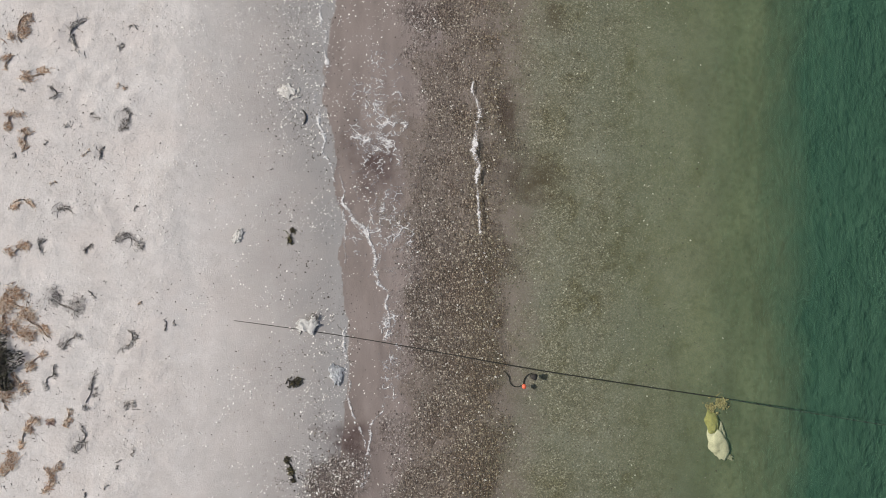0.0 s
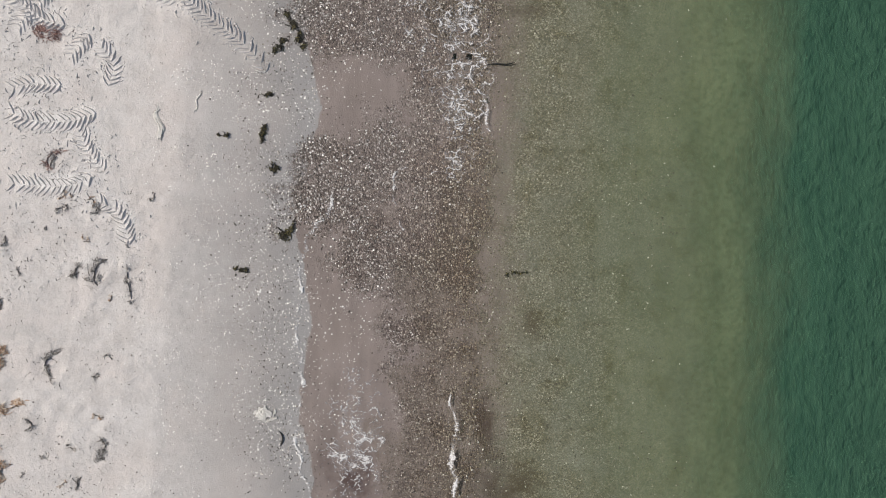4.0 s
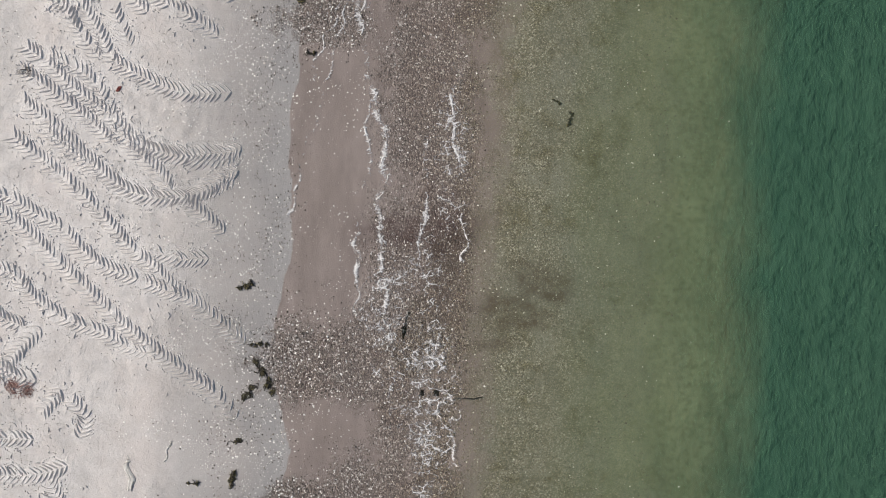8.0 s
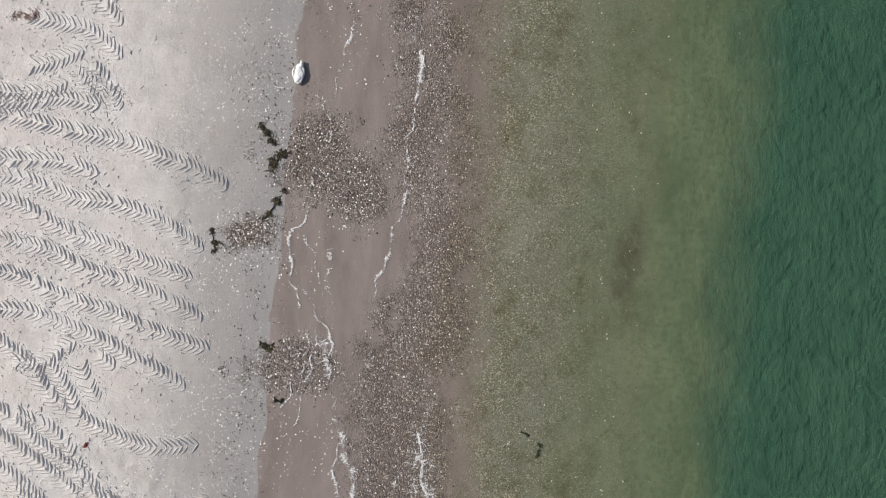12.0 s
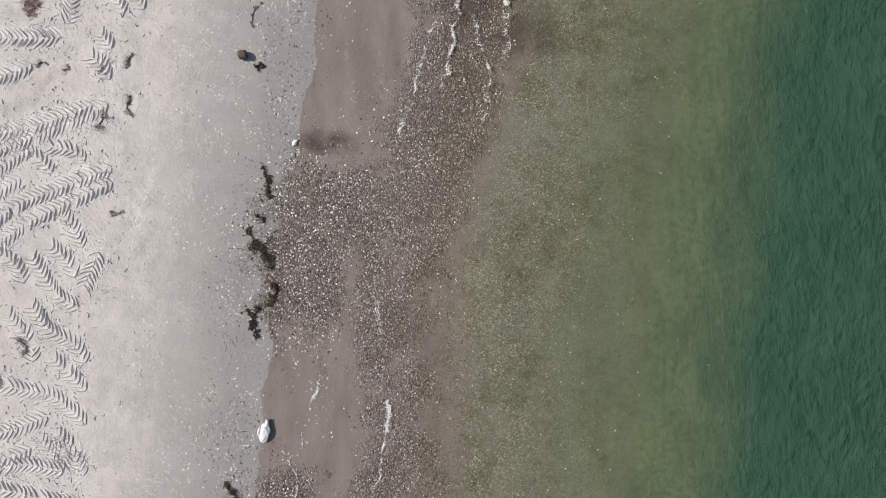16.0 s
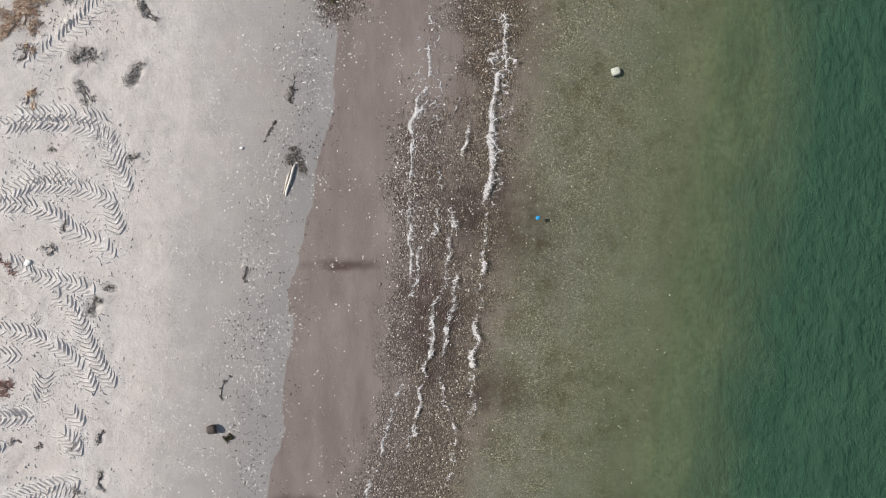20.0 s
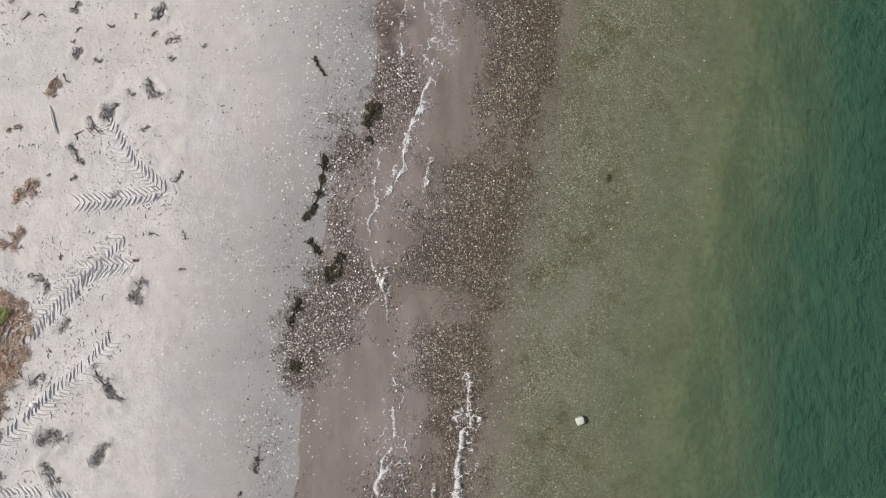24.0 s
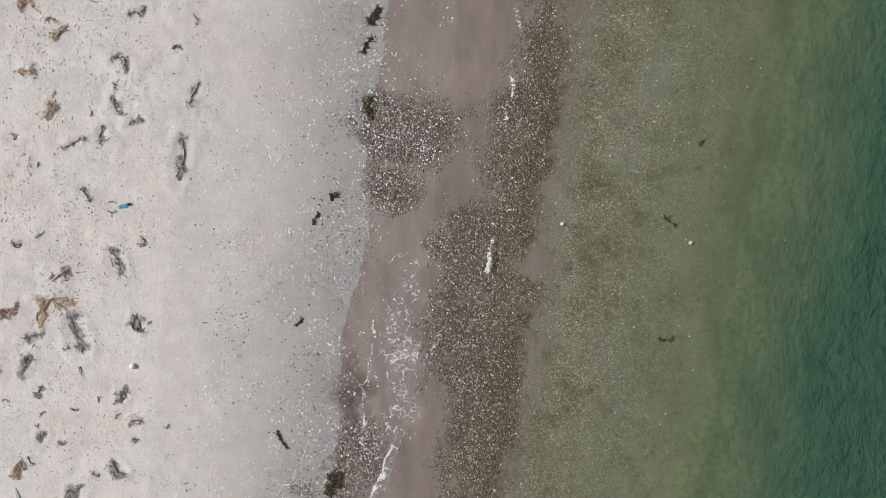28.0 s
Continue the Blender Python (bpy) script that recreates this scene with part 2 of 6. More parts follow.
def water_material():
    n = Nodes("sea_water")
    swell = n.noise(1.5, 4, 0.6, n.place((1.1, 0.9, 1.0)), 0.0)
    chop = n.noise(5.0, 3, 0.55, n.place((1.1, 0.9, 1.0)), 0.0)
    nor = n.bump(n.math("ADD", n.math("ADD", swell, n.math("MULTIPLY", chop, 0.7)), n.math("MULTIPLY", n.noise(13.0, 3, 0.6, n.place((1.0, 0.7, 1.0))), 0.40)), 0.15, 1.0)
    calm = n.bump(n.math("ADD", swell, n.math("MULTIPLY", chop, 0.4)), 0.05, 1.0)
    clear = n.add("BsdfTransparent")
    n.link(n.mix(n.attr("depth"), (1.0, 1.0, 1.0), (0.88, 0.93, 0.88)), clear.inputs["Color"])
    murk = n.add("BsdfDiffuse")
    # murk tone varied by noise; paler flecks paint ripple glints and sky reflection
    n.link(n.mix(n.ramp(n.noise(3.2, 5, 0.7, n.place((1.3, 0.8, 1.0))), (0.36, 0.0), (0.64, 1.0)), (0.042, 0.100, 0.064), (0.062, 0.132, 0.086)), murk.inputs["Color"])
    n.link(nor, murk.inputs["Normal"])
    body = n.add("MixShader")
    n.put(body.inputs[0], n.math("MULTIPLY", n.ramp(n.math("MULTIPLY", n.attr("sea"), 0.5), (0.0, 0.03), (0.30, 0.14), (0.52, 0.50), (1.0, 0.70)), 1.0))
    n.link(clear.outputs[0], body.inputs[1]), n.link(murk.outputs[0], body.inputs[2])
    gloss = n.add("BsdfGlossy", Roughness=0.22)
    n.link(calm, gloss.inputs["Normal"])
    fres = n.add("Fresnel", IOR=1.33)
    n.link(calm, fres.inputs["Normal"])
    top = n.add("MixShader")
    n.link(fres.outputs[0], top.inputs[0])
    n.link(body.outputs[0], top.inputs[1]), n.link(gloss.outputs[0], top.inputs[2])
    n.link(top.outputs[0], n.out.inputs["Surface"])
    return n.mat


def foam_material():
    """White bubbles in a net, open where the mask thins out."""
    n = Nodes("sea_foam")
    warp = n.add("TexNoise", Scale=2.6, Detail=3.0)
    n.link(n.place(), warp.inputs["Vector"])
    bent = n.add("VectorMath")
    bent.operation = "MULTIPLY_ADD"
    n.link(warp.outputs["Color"], bent.inputs[0])
    bent.inputs[1].default_value = (0.16, 0.16, 0.0)
    n.link(n.place((0.85, 1.15, 1.0)), bent.inputs[2])
    wide = n.ramp(n.cells(7.5, "DISTANCE_TO_EDGE", bent.outputs[0]).outputs["Distance"], (0.0, 1.0), (0.11, 0.0))
    small = n.ramp(n.cells(13.0, "DISTANCE_TO_EDGE", bent.outputs[0]).outputs["Distance"], (0.0, 1.0), (0.18, 0.0))
    lace = n.math("ADD", wide, n.math("MULTIPLY", small, 0.45))
    lace = n.math("MULTIPLY", lace, n.ramp(n.noise(7.0, 4, 0.65), (0.42, 0.0), (0.58, 1.0)))
    mask = n.attr("foam")
    speck = n.math("ADD", n.math("MULTIPLY", n.noise(42.0, 4, 0.7), 2.0), n.math("MULTIPLY", n.noise(5.0, 3), 1.4))
    a = n.math("ADD", n.math("MULTIPLY", mask, 1.5), n.math("ADD", n.math("MULTIPLY", lace, 0.85), n.math("MULTIPLY", n.math("SUBTRACT", speck, 1.7), 0.95)))
    a = n.math("MULTIPLY", n.math("SUBTRACT", a, 0.80), 1.25, True)
    a = n.math("MULTIPLY", a, n.ramp(mask, (0.02, 0.0), (0.22, 1.0)))
    a = n.math("MULTIPLY", a, 0.88)
    white = n.add("BsdfDiffuse")
    n.link(n.mix(n.noise(60.0, 3), (0.62, 0.60, 0.59), (0.86, 0.85, 0.85)), white.inputs["Color"])
    n.link(n.bump(lace, 0.02, 0.6), white.inputs["Normal"])
    gone = n.add("BsdfTransparent")
    mix = n.add("MixShader")
    n.link(a, mix.inputs[0]), n.link(gone.outputs[0], mix.inputs[1]), n.link(white.outputs[0], mix.inputs[2])
    n.link(mix.outputs[0], n.out.inputs["Surface"])
    return n.mat


M_GROUND, M_WATER, M_FOAM = ground_material(), water_material(), foam_material()
M_TREAD = plain("pressed_sand", (0.62, 0.592, 0.575), 0.92, 0.22, 40, bump=0.004, specular=0.2)
M_PEBBLE = islands("wet_pebbles", ((0.0, (0.020, 0.015, 0.013)), (0.34, (0.082, 0.062, 0.052)), (0.62, (0.19, 0.150, 0.126)), (0.84, (0.40, 0.35, 0.31)), (0.96, (0.90, 0.87, 0.83))), 0.45)
M_SHINGLE = islands("shelly_shingle", ((0.0, (0.016, 0.012, 0.010)), (0.38, (0.070, 0.053, 0.044)), (0.58, (0.19, 0.150, 0.128)), (0.74, (0.46, 0.41, 0.37)), (0.86, (0.95, 0.93, 0.89))), 0.45)
M_BED = islands("sea_bed_stones", ((0.0, (0.070, 0.062, 0.042)), (0.45, (0.165, 0.150, 0.106)), (0.88, (0.29, 0.265, 0.195)), (0.985, (0.74, 0.71, 0.62))), 0.6)
M_SHELL = islands("shell_bits", ((0.0, (0.86, 0.84, 0.80)), (0.70, (0.90, 0.88, 0.84)), (0.82, (0.60, 0.55, 0.50)), (0.95, (0.40, 0.36, 0.33)), (1.0, (0.15, 0.13, 0.12))), 0.55)
M_CRUMB = islands("dark_crumbs", ((0.0, (0.03, 0.025, 0.02)), (0.6, (0.08, 0.065, 0.055)), (0.95, (0.20, 0.17, 0.15))), 0.7)
# darkest strands hold the shadow inside a clump as their own colour
M_DRIED = islands("dried_seaweed", ((0.0, (0.03, 0.026, 0.023)), (0.26, (0.13, 0.115, 0.103)), (0.44, (0.40, 0.365, 0.34)), (0.72, (0.76, 0.725, 0.69))), 0.85)
M_STRAW = islands("tan_seaweed", ((0.0, (0.12, 0.075, 0.055)), (0.22, (0.46, 0.27, 0.16)), (0.48, (0.66, 0.46, 0.31)), (0.75, (0.83, 0.74, 0.63))), 0.85)
M_WEED = islands("fresh_seaweed", ((0.0, (0.012, 0.010, 0.007)), (0.5, (0.026, 0.023, 0.014)), (0.80, (0.060, 0.055, 0.022)), (0.95, (0.19, 0.16, 0.05))), 0.5)
M_GRASS = islands("green_grass", ((0.0, (0.17, 0.22, 0.04)), (0.5, (0.28, 0.36, 0.07)), (0.80, (0.38, 0.44, 0.12)), (1.0, (0.58, 0.48, 0.25))), 0.7)
M_BUSH = islands("dark_leaves", ((0.0, (0.008, 0.007, 0.006)), (0.7, (0.018, 0.016, 0.012)), (0.92, (0.07, 0.075, 0.03))), 0.8)
M_WHITE = plain("white_plastic", (0.80, 0.79, 0.77), 0.45, 0.12, 18)
M_CHALK = plain("white_paper", (0.82, 0.80, 0.77), 0.8, 0.15, 30)
M_ROPE = plain("dark_rope", (0.032, 0.028, 0.025), 0.8, 0.4, 60)
M_SACK = plain("sodden_sacking", (0.66, 0.62, 0.44), 0.8, 0.25, 9)
M_ALGAE = plain("yellow_algae", (0.36, 0.34, 0.12), 0.9, 0.35, 12)
M_ORANGE = plain("orange_float", (0.75, 0.14, 0.07), 0.5, 0.2, 30)
M_BLUE = plain("blue_plastic", (0.02, 0.30, 0.62), 0.4, 0.15, 30)
M_GLOVE = plain("pale_blue_rubber", (0.12, 0.48, 0.66), 0.45, 0.2, 40)
M_WOOD = plain("bleached_driftwood", (0.72, 0.68, 0.62), 0.8, 0.35, 40, bump=0.006)
M_STONE = plain("brown_grey_stone", (0.075, 0.058, 0.050), 0.8, 0.35, 16, bump=0.012)
M_PALESTONE = plain("pale_stone", (0.66, 0.63, 0.58), 0.75, 0.2, 20, bump=0.008)
M_RED = plain("dark_red_leaf", (0.20, 0.04, 0.035), 0.7, 0.3, 40)


# ---- shape of the beach ----
WET = [(-3.26, -1.31), (-1.82, -1.34), (-0.10, -1.56), (1.25, -1.76), (2.68, -2.22), (4.30, -2.20), (6.08, -2.54), (7.99, -2.37), (9.94, -2.77), (11.47, -2.60), (12.88, -2.80), (14.70, -2.79), (17.27, -2.78), (19.95, -2.79), (21.95, -2.82), (23.53, -2.85), (25.30, -2.62), (26.74, -2.52), (28.92, -2.52), (30.22, -2.34), (32.17, -2.16), (34.08, -2.28), (35.69, -2.16), (36.90, -1.94), (38.16, -1.42), (39.59, -1.47), (41.26, -1.44), (42.70, -1.25), (44.44, -1.35), (46.15, -1.27)]
PEB = [(-1.74, -0.61), (0.39, -0.67), (2.53, -0.79), (4.00, -0.74), (6.08, -1.18), (7.81, -1.19), (9.65, -1.42), (11.83, -0.97), (14.27, -1.33), (16.05, -1.43), (17.22, -0.96), (19.17, -1.30), (20.43, -0.90), (22.86, -1.55), (25.12, -1.23), (26.68, -0.98), (28.93, -0.81), (31.51, -0.35), (33.65, -0.27), (35.12, -0.48), (37.37, -0.38), (39.53, 0.37), (41.23, 0.38), (42.70, 0.21), (45.64, 0.91)]
STEP = [(-3.34, 1.40), (-0.39, 1.22), (2.08, 0.93), (3.88, 0.78), (6.87, 0.56), (8.86, 0.54), (11.48, 0.38), (13.26, 0.47), (14.79, 0.22), (16.25, 0.36), (18.35, 0.29), (22.62, -0.12), (24.34, 0.10), (26.30, 0.70), (28.11, 0.73), (30.55, 0.89), (34.10, 0.94), (37.05, 1.23), (39.51, 1.61), (41.26, 1.69), (43.20, 1.56), (46.05, 1.86)]
DEEP = [(-2.48, 6.80), (4.20, 6.10), (9.23, 5.62), (13.01, 5.40), (17.28, 5.30), (21.09, 5.45), (24.31, 5.60), (27.0, 5.7), (29.0, 5.8), (33.46, 6.0), (38.13, 6.5), (41.0, 6.8), (43.0, 7.0), (46.0, 7.4)]
BANKS = [(-1.45, 6.45, 0.8, 0.75), (-0.8, 5.6, 0.7, 0.9), (-0.6, 7.2, 0.6, 0.9), (-1.85, -3.73, 0.58, 0.48), (-0.94, 15.32, 0.78, 0.48), (-1.33, 9.49, 0.82, 0.73), (-0.65, 9.49, 0.68, 0.87), (-1.53, 7.22, 0.58, 0.34), (0.13, 9.88, 0.58, 2.72), (1.0, 12.8, 0.39, 2.91), (-0.25, 23.11, 0.73, 1.46), (0.14, 23.98, 0.58, 0.78), (-0.61, 18.96, 0.63, 0.82), (-1.70, 17.60, 0.50, 0.30), (0.02, 18.38, 0.58, 0.68), (0.9, 21.66, 0.39, 2.72), (0.63, 24.14, 1.26, 0.73), (-0.25, 23.94, 0.58, 0.39), (1.61, 25.32, 0.58, 1.16), (2.28, 30.39, 0.58, 1.75), (2.09, 28.25, 0.48, 1.46)]
BANKS_NORTH = [(2.36, 38.45, 0.34, 0.78), (1.67, 35.34, 0.73, 0.58), (1.22, 34.66, 0.68, 0.68), (0.87, 33.99, 0.48, 0.58), (1.69, 37.38, 0.44, 0.58), (4.12, 36.68, 1.07, 0.87), (3.62, 35.51, 1.16, 1.16), (4.83, 39.79, 0.68, 2.13), (3.4, 33.96, 0.78, 0.87), (1.58, 36.31, 0.24, 0.58), (3.47, 44.25, 0.82, 0.73), (2.99, 44.63, 0.39, 0.48), (2.58, 38.56, 0.58, 0.78), (4.35, 40.55, 0.87, 1.16), (4.44, 42.42, 0.68, 0.87), (4.65, 38.96, 0.68, 1.07), (5.68, 45.11, 0.39, 1.65), (3.18, 43.38, 0.58, 0.39)]
SMOOTH = [(-1.4, 2.51, 0.58, 1.65), (-1.28, -0.96, 0.39, 1.94), (-1.04, 12.51, 0.63, 2.04), (-1.14, 8.14, 0.73, 0.6), (-0.5, 20.56, 0.63, 0.78), (-0.57, 16.83, 1.12, 0.82), (0.41, 20.5, 0.58, 0.87), (0.73, 29.9, 0.87, 2.52), (0.63, 26.88, 0.78, 1.75), (2.51, 40.98, 0.39, 1.16), (3.46, 39.41, 0.58, 1.46), (1.93, 36.8, 0.39, 0.78), (3.25, 38.05, 0.78, 0.48), (3.03, 34.94, 0.78, 0.39), (4.15, 45.81, 1.02, 0.82), (2.79, 41.24, 0.58, 0.97), (4.05, 43.38, 0.58, 0.39), (2.59, 39.86, 0.58, 0.34)]
# dark patches on wet sand and sea bed: x, y and half widths
DARK_PATCHES = [(-1.15, 1.64, 0.42, 0.56), (-1.61, -3.07, 0.37, 0.28), (1.54, 1.49, 0.51, 0.33), (1.14, 2.48, 0.14, 0.56), (1.75, 1.10, 0.37, 0.11), (1.90, 4.30, 0.19, 0.33), (0.95, 11.54, 0.42, 0.65), (2.31, 10.24, 0.65, 0.28), (1.80, 9.75, 0.46, 0.11), (2.92, 10.59, 0.37, 0.17), (2.61, 10.84, 0.51, 0.33), (2.15, 10.39, 0.56, 0.28), (0.43, 11.77, 1.02, 0.23), (4.79, 16.96, 0.19, 0.65), (4.96, 17.30, 0.17, 0.65), (3.77, 27.10, 0.56, 0.37), (0.08, 25.16, 0.46, 0.19), (2.48, 28.34, 0.56, 1.02), (4.13, 30.05, 0.65, 0.84), (0.88, 29.35, 0.46, 0.09), (3.02, 30.34, 0.37, 0.56), (2.39, 39.82, 0.19, 0.74), (2.39, 39.86, 0.28, 0.46)]
LITTER = [(-2.42, 13.43, 0.37, 1.02), (-1.91, 17.77, 0.46, 0.42), (-1.62, 20.32, 0.42, 0.84), (-1.22, 23.50, 0.42, 0.56), (-0.59, 27.62, 0.46, 1.49), (0.13, 31.08, 0.37, 0.56), (-0.44, 29.10, 0.46, 0.84), (1.82, 40.20, 0.37, 1.12), (2.21, 41.93, 0.46, 0.84), (1.82, 40.27, 0.56, 0.56), (0.74, 34.39, 0.37, 0.84), (-2.61, 5.51, 0.46, 1.86), (-2.58, 7.88, 0.46, 1.86), (-2.56, 0.38, 0.37, 0.56), (-2.51, -1.81, 0.56, 0.84), (-0.65, 27.95, 0.37, 1.12), (0.28, 33.26, 0.37, 0.56), (0.04, 31.94, 0.37, 0.93), (1.31, 36.71, 0.37, 0.56), (0.52, 41.75, 0.56, 1.49), (1.95, 44.14, 0.56, 1.39)]


def across(x, y):
    """Metres seaward of the still-water line."""
    return x - 0.0954 * y + 0.133


_lattice = np.random.RandomState(5).rand(256, 256)


def soft_noise(x, y, size):
    """Smooth value noise in 0..1 with blobs of that size in metres."""
    x, y = np.asarray(x) / size, np.asarray(y) / size
    i, j = np.floor(x).astype(int), np.floor(y).astype(int)
    a, b = x - i, y - j
    a, b = a * a * (3 - 2 * a), b * b * (3 - 2 * b)
    g = lambda p, q: _lattice[(p * 7 + 13) % 256, (q * 5 + 29) % 256]
    return (g(i, j) * (1 - a) + g(i + 1, j) * a) * (1 - b) + (g(i, j + 1) * (1 - a) + g(i + 1, j + 1) * a) * b


def line(rows, y):
    ys, us = zip(*rows)
    return np.interp(y, ys, us)


def blobs(rows, x, y):
    total = np.zeros_like(x)
    wob = 0.55 + 0.55 * soft_noise(x, y, 0.35) + 0.4 * soft_noise(x + 3, y, 0.13)
    for cx, cy, rx, ry in rows:
        near = (np.abs(x - cx) < 2 * rx) & (np.abs(y - cy) < 2 * ry)
        r = np.sqrt(((x[near] - cx) / rx) ** 2 + ((y[near] - cy) / ry) ** 2) * wob[near]
        total[near] = np.maximum(total[near], np.clip(1.5 - r, 0, 1))
    return total


def base_height(x, y):
    u = across(x, y)
    return np.interp(u, [-60, -20, -9, -8, -4.5, 0, 2, 5, 8, 12, 60], [1.5, 0.95, 0.68, 0.65, 0.5, 0, -0.2, -0.5, -1.0, -2.2, -9])


def masks(x, y):
    u = across(x, y)
    wob = (soft_noise(x, y, 0.6) - 0.5) * 0.30 + (soft_noise(x, y, 0.17) - 0.5) * 0.12
    w = line(WET, y) + wob * 0.6
    wet = np.clip(0.75 + (u - w) * 1.6, 0, 1)
    wet = np.where(u - w < 0, np.clip(0.70 + (u - w + wob * 2.0) * 0.27, 0, 0.70), wet)
    blotch = soft_noise(x + 40, y, 1.1) * 0.6 + soft_noise(x + 7, y, 0.35) * 0.4
    band = np.clip((u - line(PEB, y) + wob * 3) * 1.1 + 0.6, 0, 1) * np.clip((line(STEP, y) + 0.55 - u + wob * 2.5) * 1.5, 0, 1)
    band = band * (0.42 + 0.70 * blotch)
    bank = np.maximum(blobs(BANKS, x, y), blobs(BANKS_NORTH, x, y))
    bare = blobs(SMOOTH, x, y)
    peb = np.maximum(band * (1 - 0.85 * bare), bank * (1 - 0.55 * bare))
    sea = (u - line(STEP, y) + wob * 0.6) / (line(DEEP, y) - line(STEP, y))
    sea = np.where(sea > 0.7, 1 + (sea - 1) * np.interp(y, [12, 18, 29, 40], [1.0, 0.75, 0.6, 0.55]), sea)
    dry = np.clip((-3.6 - u + wob * 4) * 0.8, 0, 1)
    return wet, peb, blobs(DARK_PATCHES, x, y), np.clip(sea, -0.1, 2), dry


# hollows left by clumps and feet: x, y, length, width, turn
DRIED_A = [
    (-6.03, 3.73, 0.56, 0.30, 70), (-6.40, 2.72, 0.23, 0.11, 80), (-5.24, 2.30, 0.42, 0.20, 80),
    (-6.20, 0.80, 0.28, 0.26, 0), (-5.10, 0.29, 0.60, 0.23, -35), (-5.83, 0.17, 0.23, 0.14, 60),
    (-5.15, -1.31, 0.35, 0.24, 80), (-6.18, -0.75, 0.65, 0.46, -30), (-6.08, -1.35, 0.42, 0.20, 40),
    (-6.39, -1.90, 0.37, 0.14, 60), (-5.76, -2.14, 0.56, 0.13, 75), (-5.14, -2.40, 0.23, 0.19, 0),
    (-5.93, -2.96, 0.46, 0.19, 60), (-5.62, 1.75, 0.26, 0.14, 70), (-5.71, 2.33, 0.15, 0.11, 0),
    (-5.32, 3.50, 0.13, 0.11, 0), (-6.55, 0.24, 0.26, 0.19, 60), (-5.26, 5.24, 0.56, 0.20, 70),
    (-5.64, 5.24, 0.28, 0.14, 70)]
DRIED_B = [
    (-6.00, 7.03, 0.26, 0.19, 60), (-5.82, 6.29, 0.20, 0.15, 20), (-5.28, 6.28, 0.22, 0.17, 80),
    (-6.77, 5.73, 0.22, 0.13, 70), (-6.87, 4.74, 0.33, 0.17, -70), (-4.78, 5.01, 0.56, 0.07, -80),
    (-5.93, 14.37, 0.22, 0.19, 0), (-3.07, 25.76, 0.35, 0.15, 80), (-3.15, 28.68, 0.32, 0.23, 60),
    (-3.07, 26.46, 0.32, 0.11, 70), (-4.45, 26.40, 0.20, 0.13, 0), (-4.08, 26.31, 0.17, 0.13, 0),
    (-3.53, 25.48, 0.30, 0.19, 60), (-3.26, 23.94, 0.26, 0.11, 20), (-4.81, 21.81, 0.37, 0.15, -60),
    (-3.52, 26.31, 0.17, 0.11, 60), (-2.42, 32.53, 0.39, 0.15, 65), (-3.25, 32.24, 0.46, 0.15, -60),
    (-3.24, 32.80, 0.42, 0.28, 40)]
DRIED_C = [
    (-2.18, 33.55, 0.35, 0.13, -55), (-3.83, 29.59, 0.17, 0.11, 60), (-2.88, 28.98, 0.20, 0.15, 0),
    (-3.16, 28.69, 0.33, 0.15, 75), (-2.48, 31.14, 0.19, 0.15, 0), (-3.60, 30.01, 0.23, 0.09, 80),
    (-3.33, 35.35, 0.30, 0.13, -50), (-2.98, 34.67, 0.33, 0.17, 60), (-2.22, 33.55, 0.48, 0.11, -60),
    (-1.82, 35.23, 0.39, 0.17, 80), (-2.46, 32.52, 0.39, 0.23, 60), (-3.24, 32.85, 0.39, 0.30, 30),
    (-3.29, 32.20, 0.48, 0.11, -70), (-3.45, 33.78, 0.30, 0.19, 60), (-3.77, 31.26, 0.19, 0.15, 0),
    (-3.89, 29.65, 0.19, 0.13, 0), (-4.24, 32.80, 0.28, 0.17, 70), (-2.38, 33.74, 0.56, 0.13, -55),
    (-2.44, 32.52, 0.37, 0.15, 50)]
DRIED_D = [
    (-2.10, 40.85, 0.60, 0.28, -70), (-1.14, 41.05, 0.33, 0.11, -70), (-2.93, 40.38, 0.48, 0.09, 60),
    (-1.38, 39.87, 0.30, 0.15, 75), (-1.15, 39.42, 0.24, 0.19, 0), (-1.18, 39.11, 0.14, 0.13, 0),
    (-2.72, 39.17, 0.24, 0.15, 60), (-2.18, 38.18, 0.39, 0.20, 60), (-2.46, 37.95, 0.30, 0.15, -60),
    (-2.74, 37.48, 0.43, 0.13, -60), (-3.35, 35.43, 0.39, 0.13, -40), (-1.80, 35.21, 0.48, 0.15, 80),
    (-1.49, 38.60, 0.33, 0.20, -50), (-1.63, 37.94, 0.20, 0.11, 20), (-1.86, 38.51, 0.15, 0.11, 0),
    (-2.16, 39.63, 0.13, 0.09, 0), (-1.09, 37.13, 0.22, 0.13, 60), (-0.34, 43.83, 0.82, 0.23, 80),
    (-0.10, 44.89, 0.39, 0.11, 65)]
